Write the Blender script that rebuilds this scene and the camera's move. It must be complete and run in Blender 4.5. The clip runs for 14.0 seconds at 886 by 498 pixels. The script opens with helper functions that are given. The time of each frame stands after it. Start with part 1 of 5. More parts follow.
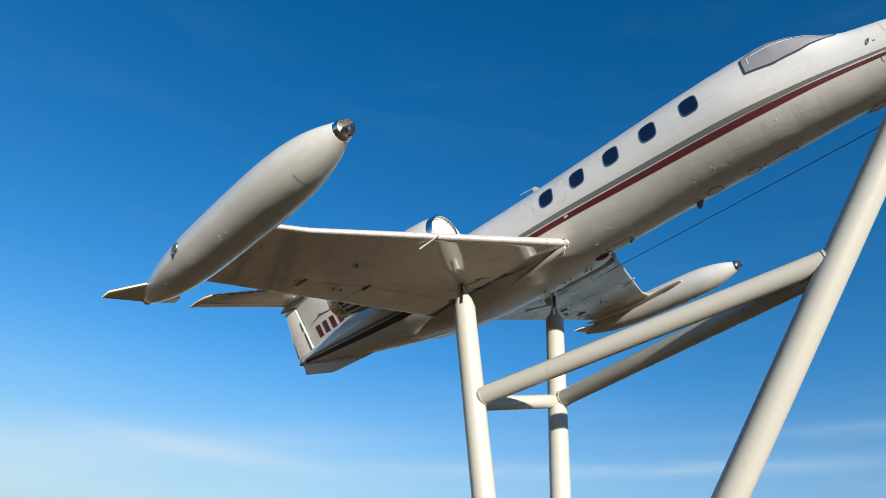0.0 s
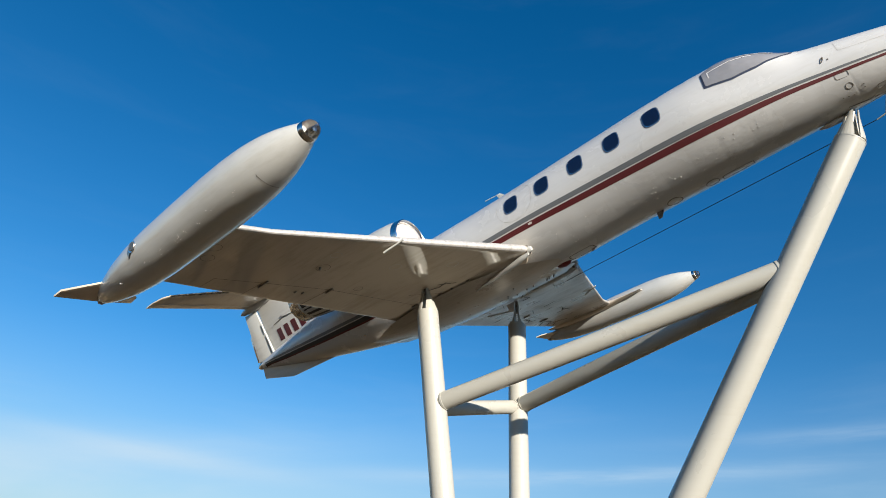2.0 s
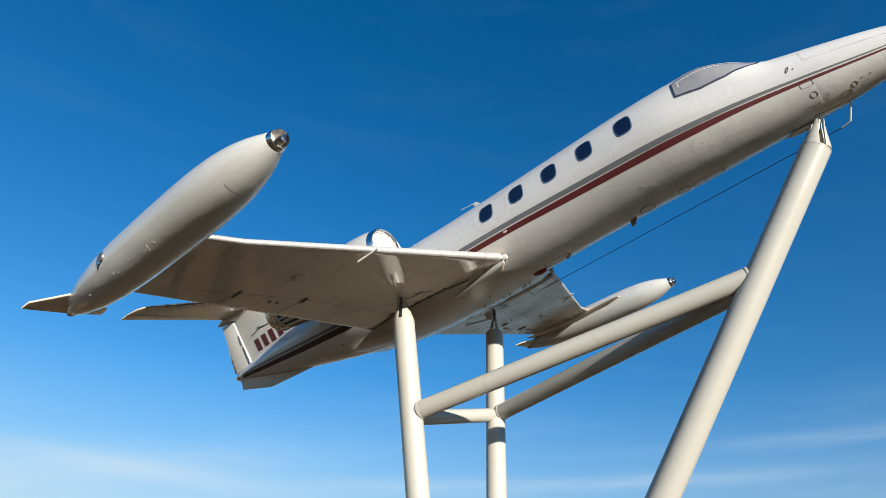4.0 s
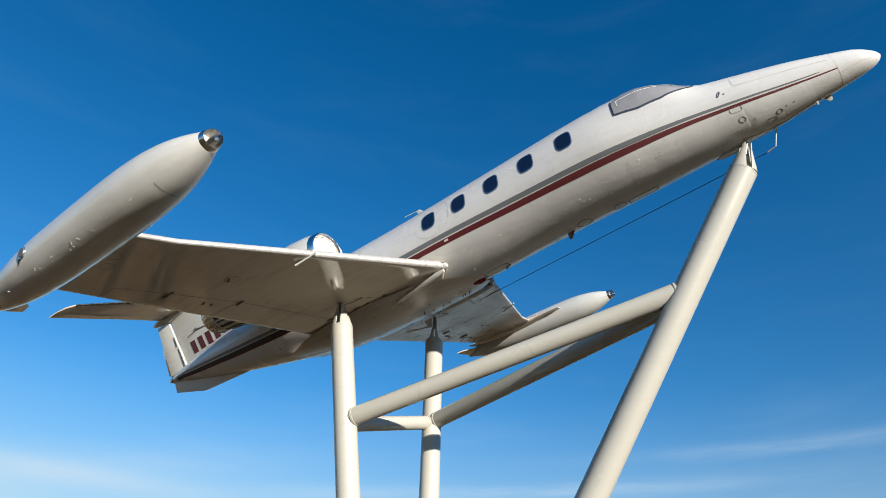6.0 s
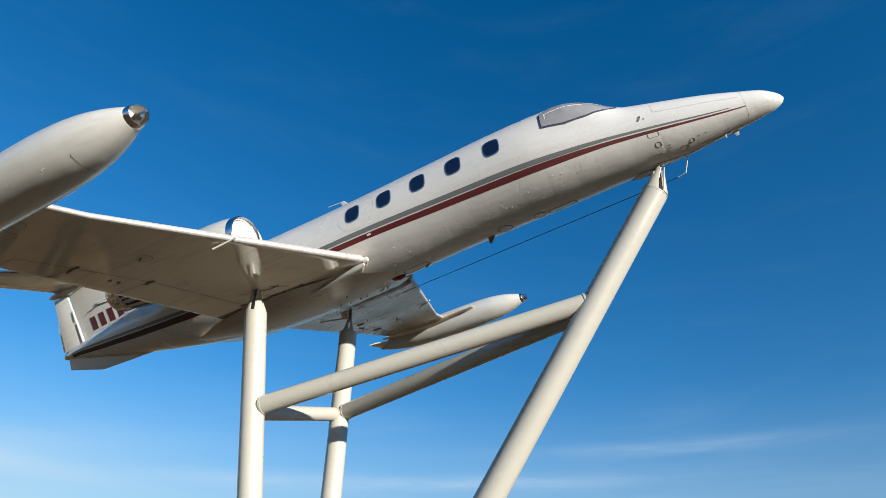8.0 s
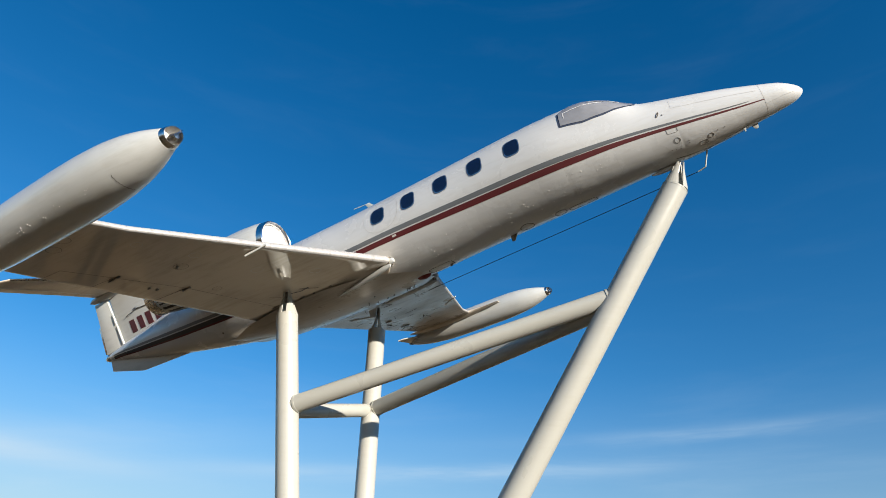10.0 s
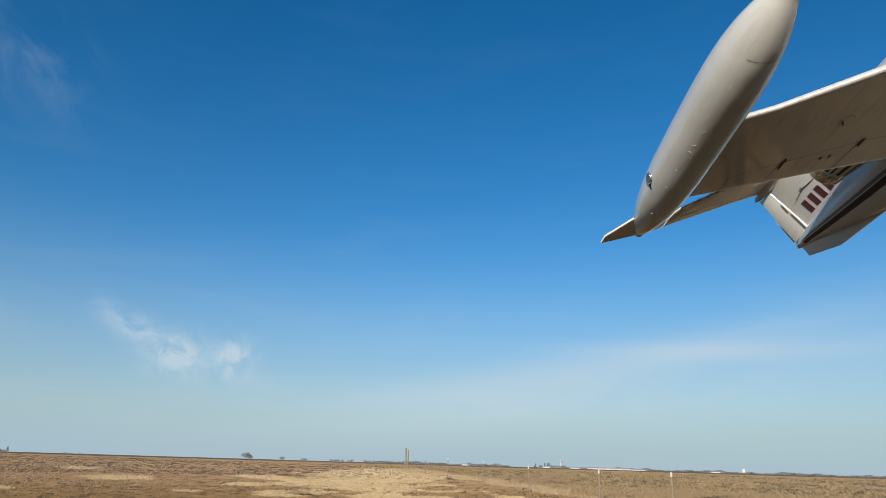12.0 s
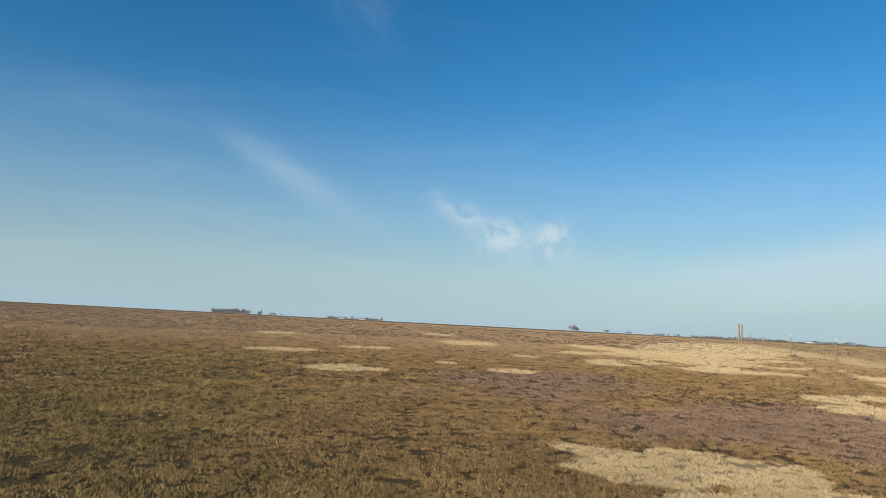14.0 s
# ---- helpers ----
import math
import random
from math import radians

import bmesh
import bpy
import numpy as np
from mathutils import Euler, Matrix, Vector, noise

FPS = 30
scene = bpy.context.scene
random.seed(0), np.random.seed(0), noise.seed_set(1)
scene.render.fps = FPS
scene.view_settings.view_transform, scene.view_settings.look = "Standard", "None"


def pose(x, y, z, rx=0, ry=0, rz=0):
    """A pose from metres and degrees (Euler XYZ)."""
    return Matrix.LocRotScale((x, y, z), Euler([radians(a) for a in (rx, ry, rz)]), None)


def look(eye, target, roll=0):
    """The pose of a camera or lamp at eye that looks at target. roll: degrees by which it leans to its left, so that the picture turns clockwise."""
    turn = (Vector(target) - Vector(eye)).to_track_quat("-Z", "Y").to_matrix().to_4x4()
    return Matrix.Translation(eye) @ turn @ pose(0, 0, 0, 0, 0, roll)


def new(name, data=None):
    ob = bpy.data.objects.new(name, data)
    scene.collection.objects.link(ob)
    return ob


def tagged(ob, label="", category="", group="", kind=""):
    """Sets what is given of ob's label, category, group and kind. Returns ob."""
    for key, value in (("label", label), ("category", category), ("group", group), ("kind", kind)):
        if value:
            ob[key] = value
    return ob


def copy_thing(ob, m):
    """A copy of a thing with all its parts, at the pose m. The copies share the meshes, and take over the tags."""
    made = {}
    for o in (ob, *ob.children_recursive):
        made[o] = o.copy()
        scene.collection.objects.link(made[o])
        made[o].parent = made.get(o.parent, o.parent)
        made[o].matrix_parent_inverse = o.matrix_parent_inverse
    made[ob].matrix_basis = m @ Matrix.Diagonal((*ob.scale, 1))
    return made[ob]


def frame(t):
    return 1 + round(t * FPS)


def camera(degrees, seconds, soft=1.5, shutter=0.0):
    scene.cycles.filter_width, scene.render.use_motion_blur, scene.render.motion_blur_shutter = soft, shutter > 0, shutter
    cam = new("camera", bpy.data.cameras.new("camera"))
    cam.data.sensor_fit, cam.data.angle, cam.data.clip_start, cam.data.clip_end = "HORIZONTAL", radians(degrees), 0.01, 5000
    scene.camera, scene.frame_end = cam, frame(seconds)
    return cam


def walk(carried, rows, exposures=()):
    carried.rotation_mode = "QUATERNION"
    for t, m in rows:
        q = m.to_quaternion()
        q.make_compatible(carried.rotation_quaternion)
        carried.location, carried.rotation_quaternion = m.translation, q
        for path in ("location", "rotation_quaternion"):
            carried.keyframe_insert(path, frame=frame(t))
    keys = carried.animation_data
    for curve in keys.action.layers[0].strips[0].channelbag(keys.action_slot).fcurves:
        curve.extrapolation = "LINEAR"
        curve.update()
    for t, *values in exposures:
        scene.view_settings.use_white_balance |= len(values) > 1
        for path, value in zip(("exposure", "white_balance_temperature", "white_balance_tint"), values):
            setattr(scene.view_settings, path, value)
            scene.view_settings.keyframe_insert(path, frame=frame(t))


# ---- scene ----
# Camera: seconds, x, y, z, heading to the left, pitch, roll
ROWS = [
    (0.0, -0.065, 0.305, 1.593, 18.89, 28.84, 6.64), (0.5, -0.077, 0.317, 1.595, 18.03, 28.71, 6.54),
    (1.0, -0.073, 0.317, 1.588, 17.34, 29.06, 6.57), (1.5, -0.057, 0.308, 1.585, 16.41, 29.75, 6.24),
    (2.0, -0.057, 0.315, 1.589, 15.44, 29.63, 6.06), (2.5, -0.041, 0.314, 1.589, 15.02, 29.98, 5.97),
    (3.0, -0.005, 0.319, 1.589, 14.45, 30.51, 5.41), (5.5, 0.216, 0.343, 1.593, 13.11, 30.54, 4.34),
    (6.0, 0.270, 0.322, 1.595, 9.18, 31.44, 4.37), (6.5, 0.307, 0.300, 1.580, 4.95, 32.19, 3.60),
    (7.0, 0.301, 0.312, 1.583, 2.25, 31.90, 4.05), (7.2, 0.278, 0.294, 1.589, 1.20, 31.25, 4.15),
    (9.3, 0.183, -0.048, 1.616, 0.36, 31.21, 4.47), (9.5, 0.215, -0.078, 1.603, 0.03, 30.71, 4.21),
    (10.0, 0.239, -0.107, 1.616, 3.25, 30.21, 4.23), (10.5, 0.220, -0.120, 1.623, 10.12, 30.06, 4.07),
    (11.0, 0.081, -0.071, 1.676, 24.42, 25.21, 4.26), (11.5, -0.168, -0.074, 1.680, 43.74, 23.84, 4.60),
    (12.0, -0.338, -0.078, 1.608, 58.55, 18.22, 1.72), (12.5, -0.421, -0.126, 1.611, 71.31, 13.09, 1.43),
    (13.0, -0.500, -0.132, 1.570, 78.60, 6.74, 0.35), (13.5, -0.531, -0.191, 1.554, 85.11, 5.13, 0.89),
    (14.0, -0.542, -0.250, 1.549, 85.51, 6.53, 2.98),
]
cam = camera(68.19, 14.0, soft=0.6)
walk(cam, [(t, pose(x, y, z, 90 + p, 0, h) @ pose(0, 0, 0, 0, 0, r)) for t, x, y, z, h, p, r in ROWS],
     exposures=[(0, 0.92, 6500, 10), (10, 0.92, 6500, 10), (11, 0.83, 6500, 10), (11.6, 0.76, 6500, 10), (12, 0.70, 6780, 11), (12.5, 0.62, 6400, 7), (13, 0.64, 6380, 0), (13.5, 0.72, 6800, 6), (14, 0.79, 6950, 9)])

# ---------------------------------------------------------------- light
SUN_EL, SUN_AZ = 14.5, 139.0          # degrees; the azimuth runs clockwise from +y
to_sun = Vector((math.sin(radians(SUN_AZ)) * math.cos(radians(SUN_EL)),
                 math.cos(radians(SUN_AZ)) * math.cos(radians(SUN_EL)), math.sin(radians(SUN_EL))))
sun = new("sun", bpy.data.lights.new("sun", "SUN"))
sun.data.energy, sun.data.angle, sun.data.color = 5.0, radians(0.53), (1.0, 0.92, 0.82)
sun.matrix_world = look(to_sun * 200, (0, 0, 0))


class Nodes:
    """Short calls for building a node tree."""

    def __init__(self, tree):
        self.tree = tree
        tree.nodes.clear()

    def put(self, kind, **values):
        n = self.tree.nodes.new(kind)
        for k, v in values.items():
            setattr(n, k, v)
        return n

    def join(self, a, b):
        self.tree.links.new(a, b)

    def feed(self, socket, value):
        if isinstance(value, bpy.types.NodeSocket):
            self.join(value, socket)
        else:
            socket.default_value = value

    def math(self, op, a, b=0.0, c=0.0, clamp=False):
        n = self.put("ShaderNodeMath", operation=op, use_clamp=clamp)
        for i, v in enumerate((a, b, c)):
            self.feed(n.inputs[i], v)
        return n.outputs[0]

    def mix(self, fac, a, b, how="MIX"):
        n = self.put("ShaderNodeMix", data_type="RGBA", blend_type=how)
        self.feed(n.inputs[0], fac)
        for i, v in ((6, a), (7, b)):
            self.feed(n.inputs[i], v if isinstance(v, bpy.types.NodeSocket) else (*v, 1.0))
        return n.outputs[2]

    def noise(self, vec, scale, detail=4.0, rough=0.55, warp=0.0):
        n = self.put("ShaderNodeTexNoise")
        if vec is not None:
            self.join(vec, n.inputs["Vector"])
        n.inputs["Scale"].default_value, n.inputs["Detail"].default_value = scale, detail
        n.inputs["Roughness"].default_value, n.inputs["Distortion"].default_value = rough, warp
        return n.outputs["Fac"]

    def ramp(self, fac, lo, hi, to0=0.0, to1=1.0, smooth=True):
        n = self.put("ShaderNodeMapRange", interpolation_type="SMOOTHSTEP" if smooth else "LINEAR")
        self.feed(n.inputs[0], fac)
        for i, v in enumerate((lo, hi, to0, to1)):
            n.inputs[i + 1].default_value = v
        return n.outputs[0]

    def scaled(self, vec, s, shift=(0, 0, 0)):
        n = self.put("ShaderNodeMapping")
        self.join(vec, n.inputs[0])
        n.inputs["Scale"].default_value, n.inputs["Location"].default_value = s, shift
        return n.outputs[0]


def make_world():
    w = bpy.data.worlds.new("sky")
    scene.world = w
    w.use_nodes = True
    N = Nodes(w.node_tree)
    sky = N.put("ShaderNodeTexSky", sky_type="NISHITA", sun_disc=False)
    sky.sun_elevation, sky.sun_rotation = radians(SUN_EL), radians(SUN_AZ)
    sky.air_density, sky.dust_density, sky.ozone_density = 1.0, 0.0, 2.6
    hue = N.put("ShaderNodeHueSaturation")
    hue.inputs["Saturation"].default_value, hue.inputs["Value"].default_value = SKY_SAT, 1.0
    N.join(sky.outputs[0], hue.inputs["Color"])
    # thin high cloud, by heading and height in the sky
    d = N.put("ShaderNodeTexCoord").outputs["Generated"]
    xyz = N.put("ShaderNodeSeparateXYZ")
    N.join(d, xyz.inputs[0])
    head = N.math("ARCTAN2", N.math("MULTIPLY", xyz.outputs[0], -1.0), xyz.outputs[1])   # to the left of +y
    high = N.math("ARCSINE", xyz.outputs[2])
    flat = N.put("ShaderNodeCombineXYZ")
    N.join(head, flat.inputs[0]), N.join(high, flat.inputs[1])
    flat = flat.outputs[0]

    def wisp(az, el, half_az, half_el, tilt, strength, scale, seed, lo=0.45, hi=0.75, stretch=1.0):
        u = N.math("SUBTRACT", head, radians(az))
        v = N.math("SUBTRACT", high, radians(el))
        c, s = math.cos(radians(tilt)), math.sin(radians(tilt))
        a = N.math("ADD", N.math("MULTIPLY", u, c), N.math("MULTIPLY", v, s))
        b = N.math("SUBTRACT", N.math("MULTIPLY", v, c), N.math("MULTIPLY", u, s))
        e = N.math("ADD", N.math("POWER", N.math("ABSOLUTE", N.math("DIVIDE", a, radians(half_az))), 2.0),
                   N.math("POWER", N.math("ABSOLUTE", N.math("DIVIDE", b, radians(half_el))), 2.0))
        inside = N.math("EXPONENT", N.math("MULTIPLY", e, -1.0))
        q = N.put("ShaderNodeCombineXYZ")
        N.join(N.math("MULTIPLY", a, 1.0 / stretch), q.inputs[0]), N.join(b, q.inputs[1])
        q.inputs[2].default_value = seed
        f = N.ramp(N.noise(q.outputs[0], scale, 7.0, 0.6, 0.6), lo, hi)
        return N.math("MULTIPLY", N.math("MULTIPLY", inside, f), strength)

    cover = N.math("MULTIPLY", N.ramp(N.noise(N.scaled(flat, (1.2, 7.0, 1), (3, 1, 0)), 2.2, 8.0, 0.6, 0.4), 0.45, 0.8),
                   N.ramp(high, 0.02, 0.45, 0.14, 0.015))
    for args in CLOUDS:
        cover = N.math("ADD", cover, wisp(*args))
    cover = N.math("MINIMUM", cover, 0.8)
    haze = N.ramp(high, -0.03, 0.36, 0.75, 0.0)
    low = N.ramp(high, 0.0, 0.11, 0.78, 0.0)
    col = N.mix(1.0, hue.outputs[0], TINT, "MULTIPLY")
    col = N.mix(haze, col, HAZE)
    col = N.mix(low, col, LOW_HAZE)
    col = N.mix(cover, col, CLOUD)
    bg = N.put("ShaderNodeBackground")
    N.join(col, bg.inputs[0])
    bg.inputs[1].default_value = 0.055
    N.join(bg.outputs[0], N.put("ShaderNodeOutputWorld").inputs[0])


SKY_SAT = 1.37
TINT = (1.42, 1.42, 1.50)
HAZE, CLOUD = (3.15, 4.3, 5.5), (5.9, 7.4, 8.6)
LOW_HAZE = (3.75, 5.75, 7.3)
# heading, height, half widths, tilt, strength, noise scale, seed, thresholds, stretch
CLOUDS = [
    (80.4, 7.9, 2.4, 1.5, 10, 1.0, 30, 1.3, 0.34, 0.66, 1.2),
    (76.0, 7.8, 1.4, 1.5, 12, 1.0, 34, 5.2, 0.32, 0.62, 1.0),
    (83.8, 9.6, 2.8, 1.0, 28, 0.65, 28, 6.2, 0.36, 0.68, 1.6),
    (77.5, 6.2, 5.0, 1.3, 10, 0.3, 20, 8.1, 0.3, 0.7, 1.5),
    (98.3, 11.7, 6.0, 1.2, 26, 0.45, 14, 2.1, 0.25, 0.75, 3.0),
    (95, 28.5, 5.0, 3.0, 35, 0.15, 18, 7.7, 0.4, 0.75, 2.0),
    (44, 8.2, 24, 1.5, -9, 0.45, 7, 4.4, 0.2, 0.7, 6.0),
    (46, 5.6, 26, 2.2, -7, 0.55, 6, 9.9, 0.2, 0.75, 4.0),
    (36, 9.2, 12, 0.8, 2, 0.38, 9, 9.4, 0.3, 0.68, 6.0),
    (-20, 14.7, 14, 0.6, -3, 0.5, 9, 3.4, 0.28, 0.66, 7.0),
    (2, 11.3, 18, 0.7, -4, 0.6, 9, 8.4, 0.3, 0.66, 7.0),
]
make_world()


# ---------------------------------------------------------------- materials
def material(name, build):
    m = bpy.data.materials.new(name)
    m.use_nodes = True
    N = Nodes(m.node_tree)
    s = N.put("ShaderNodeBsdfPrincipled")
    N.join(s.outputs[0], N.put("ShaderNodeOutputMaterial").inputs[0])
    build(N, s)
    return m


def bump(N, s, height, strength, distance):
    b = N.put("ShaderNodeBump")
    b.inputs["Strength"].default_value, b.inputs["Distance"].default_value = strength, distance
    N.join(height, b.inputs["Height"])
    N.join(b.outputs[0], s.inputs["Normal"])


def paint(name, colour, dirt=(0.5, 0.45, 0.36), amount=0.25, rough=0.25, wave=0.004, coat=0.3, lumps=2.4, dents=0.0, clear=0.08):
    """Sprayed paint on sheet metal: faint waviness, streaks and grime."""
    def build(N, s):
        at = N.put("ShaderNodeTexCoord").outputs["Object"]
        broad = N.noise(at, 1.3, 5.0, 0.6, 0.3)
        streak = N.noise(N.scaled(at, (0.7, 5.0, 9.0)), 2.0, 5.0, 0.65)
        fine = N.noise(at, 60.0, 3.0)
        k = N.math("MULTIPLY", N.ramp(N.math("MULTIPLY", N.math("ADD", broad, streak), 0.5), 0.46, 0.68), amount)
        c = N.mix(k, colour, tuple(a * b for a, b in zip(colour, dirt)))
        c = N.mix(N.math("MULTIPLY", fine, 0.08), c, tuple(0.7 * v for v in colour))
        N.join(c, s.inputs["Base Color"])
        N.feed(s.inputs["Roughness"], N.ramp(broad, 0.3, 0.75, rough * 0.75, rough * 1.5, False))
        s.inputs["Coat Weight"].default_value, s.inputs["Coat Roughness"].default_value = coat, clear
        h = N.math("ADD", N.noise(N.scaled(at, (1.0, 2.2, 2.2)), lumps, 2.0), N.math("MULTIPLY", fine, 0.03))
        if dents:
            # knocks in the thin skin, along the sides and belly
            knock = N.ramp(N.noise(N.scaled(at, (1.6, 1.0, 1.0)), 6.5, 1.0, 0.4, 0.3), 0.56, 0.76)
            xyz = N.put("ShaderNodeSeparateXYZ")
            N.join(at, xyz.inputs[0])
            low = N.ramp(xyz.outputs[2], 0.0, 0.25, 1.0, 0.0)
            h = N.math("SUBTRACT", h, N.math("MULTIPLY", N.math("MULTIPLY", knock, low), dents / wave))
            # short creases, and the skin pulled in at each frame of the hull
            crease = N.ramp(N.noise(N.scaled(at, (2.2, 9.0, 3.2), (4, 2, 7)), 1.6, 2.0, 0.5, 0.2), 0.66, 0.73)
            ribs = N.math("POWER", N.math("ABSOLUTE", N.math("SINE", N.math("MULTIPLY", xyz.outputs[0], math.pi / 0.42))), 0.4)
            h = N.math("ADD", h, N.math("MULTIPLY", low, N.math("ADD", N.math("MULTIPLY", ribs, 0.22), N.math("MULTIPLY", crease, 0.11))))
        bump(N, s, h, 0.5, wave)
    return material(name, build)


def metal(name, colour, rough=0.3, metallic=1.0):
    def build(N, s):
        at = N.put("ShaderNodeTexCoord").outputs["Object"]
        n = N.noise(at, 14.0, 5.0, 0.6)
        N.join(N.mix(N.ramp(n, 0.35, 0.75), colour, tuple(0.6 * v for v in colour)), s.inputs["Base Color"])
        N.feed(s.inputs["Roughness"], N.ramp(n, 0.3, 0.7, rough * 0.7, rough * 1.6, False))
        s.inputs["Metallic"].default_value = metallic
    return material(name, build)


def plain(name, colour, rough=0.5, spread=0.25, scale=8.0):
    def build(N, s):
        at = N.put("ShaderNodeTexCoord").outputs["Object"]
        n = N.noise(at, scale, 6.0, 0.6)
        N.join(N.mix(N.ramp(n, 0.3, 0.75), colour, tuple((1 - spread) * v for v in colour)), s.inputs["Base Color"])
        s.inputs["Roughness"].default_value = rough
    return material(name, build)


def dark_glass(name, colour, rough=0.05):
    def build(N, s):
        at = N.put("ShaderNodeTexCoord").outputs["Object"]
        n = N.noise(at, 5.0, 4.0)
        N.join(N.mix(n, colour, tuple(1.5 * v for v in colour)), s.inputs["Base Color"])
        N.feed(s.inputs["Roughness"], N.ramp(n, 0.3, 0.8, rough, rough * 3, False))
        s.inputs["IOR"].default_value, s.inputs["Coat Weight"].default_value = 1.5, 0.5
    return material(name, build)


def clear_glass(name):
    def build(N, s):
        s.inputs["Base Color"].default_value = (0.9, 0.92, 0.9, 1)
        s.inputs["Transmission Weight"].default_value, s.inputs["Roughness"].default_value = 1.0, 0.03
        s.inputs["IOR"].default_value = 1.3
    return material(name, build)


WHITE = paint("aircraft_white", (0.505, 0.508, 0.478), amount=0.22, rough=0.2, wave=0.008, lumps=2.2, coat=0.45)
SKIN = paint("fuselage_white", (0.535, 0.535, 0.518), amount=0.16, rough=0.24, wave=0.010, lumps=2.2, dents=0.0015)
WHITE_WING = paint("wing_white", (0.62, 0.535, 0.425), amount=0.35, rough=0.05, wave=0.0022, coat=0.8, clear=0.03)
# grimy hull white with the shade under the belly put into its colour
BELLY_SHADED = paint("belly_white_shaded", (0.42, 0.375, 0.315), amount=0.6, rough=0.3, wave=0.008, coat=0.2)
CREAM = paint("pylon_cream", (0.395, 0.387, 0.338), (0.7, 0.62, 0.5), 0.14, 0.3, 0.002, 0.25)
RED = paint("stripe_red", (0.075, 0.003, 0.004), (0.7, 0.7, 0.7), 0.3, 0.65, 0.002, 0.0)
FRAME = paint("screen_frame", (0.045, 0.055, 0.085), (0.7, 0.7, 0.7), 0.2, 0.4, 0.001, 0.1)
GREY = paint("stripe_grey", (0.12, 0.13, 0.135), (0.7, 0.7, 0.7), 0.3, 0.4, 0.002, 0.05)
FAINT = plain("faint_seam", (0.46, 0.445, 0.41), 0.5)
SCREW = plain("screw_bright", (0.74, 0.72, 0.68), 0.3)
BLUEGREY = paint("tail_blue_grey", (0.21, 0.27, 0.37), (0.7, 0.7, 0.7), 0.3, 0.3, 0.002)
BLACK = plain("black_stripe", (0.010, 0.008, 0.010), 0.55)
SEAM = plain("panel_seam", (0.09, 0.075, 0.055), 0.7)
EDGE = metal("worn_leading_edge", (0.52, 0.50, 0.47), 0.45, 0.35)
# port wing: darker, browner and wavier than the starboard wing's white
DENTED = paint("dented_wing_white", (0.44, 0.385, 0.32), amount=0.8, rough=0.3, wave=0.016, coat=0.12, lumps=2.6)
STEEL = metal("bare_steel", (0.62, 0.62, 0.62), 0.22)
LIP = metal("polished_lip", (0.82, 0.82, 0.83), 0.14)
DULL = metal("dull_steel", (0.33, 0.31, 0.28), 0.45)
THIN = plain("thin_seam", (0.15, 0.13, 0.11), 0.6)
RIM = plain("window_rim", (0.085, 0.095, 0.12), 0.35)
SOOT = plain("sooty_duct", (0.03, 0.026, 0.022), 0.6)
COVER = paint("intake_cover", (0.50, 0.48, 0.44), amount=0.2, rough=0.5)
RUBBER = plain("black_rubber", (0.02, 0.02, 0.02), 0.6)
PANE = dark_glass("cabin_pane", (0.004, 0.007, 0.022), 0.03)
SCREEN = dark_glass("windscreen_glass", (0.19, 0.19, 0.195), 0.08)
LENS = clear_glass("lamp_lens")
BEACON = plain("beacon_red", (0.16, 0.006, 0.008), 0.3)
LETTER = plain("registration_red", (0.07, 0.008, 0.01), 0.4)


# ---------------------------------------------------------------- mesh helpers
def mesh_of(name, bm, mat, smooth=True, angle=40):
    bmesh.ops.recalc_face_normals(bm, faces=bm.faces)
    me = bpy.data.meshes.new(name)
    bm.to_mesh(me)
    bm.free()
    me.materials.append(mat)
    if smooth:
        me.shade_smooth()
        me.set_sharp_from_angle(angle=radians(angle))
    return me


def part(name, bm, mat, parent, label="", smooth=True, angle=40):
    """One mesh object under a thing or a part; its vertices are in the thing's own axes."""
    ob = new(name, mesh_of(name, bm, mat, smooth, angle))
    ob.parent = parent
    return tagged(ob, label)


def dots(name, spots, mat, parent, label=""):
    """Small round heads, each an object of its own on one shared mesh: (place, way out, radius)."""
    bm = tube((0, 0, -0.4), (0, 0, 0.5), 1.0, 8, 0.8)
    me = mesh_of(name, bm, mat)
    for p, out, r in spots:
        ob = new(name, me)
        ob.parent = parent
        ob.matrix_local = Matrix.LocRotScale(p, Vector(out).to_track_quat("Z", "Y"), Vector((r, r, 0.006)))
        tagged(ob, label)


def thing(name, label, category, m=None, group="", kind=""):
    ob = new(name)
    ob.matrix_world = m or Matrix()
    return tagged(ob, label, category, group, kind)


def bridge_rings(bm, rings, close=True, cap=(True, True)):
    """Skins a row of equally long point rings."""
    rows = [[bm.verts.new(p) for p in ring] for ring in rings]
    n = len(rows[0])
    for a, b in zip(rows, rows[1:]):
        for i in range(n if close else n - 1):
            j = (i + 1) % n
            bm.faces.new((a[i], a[j], b[j], b[i]))
    if cap[0]:
        bm.faces.new(rows[0])
    if cap[1]:
        bm.faces.new(rows[-1])
    return rows


def revolve(profile, centre=(0, 0), seg=40, cap=(True, True), squash=1.0):
    """A body round the long axis: profile of (station, radius); stations run aft."""
    bm = bmesh.new()
    y0, z0 = centre
    bridge_rings(bm, [[(-s, y0 + r * math.cos(a), z0 + squash * r * math.sin(a))
                       for a in (2 * math.pi * k / seg for k in range(seg))] for s, r in profile], cap=cap)
    return bm


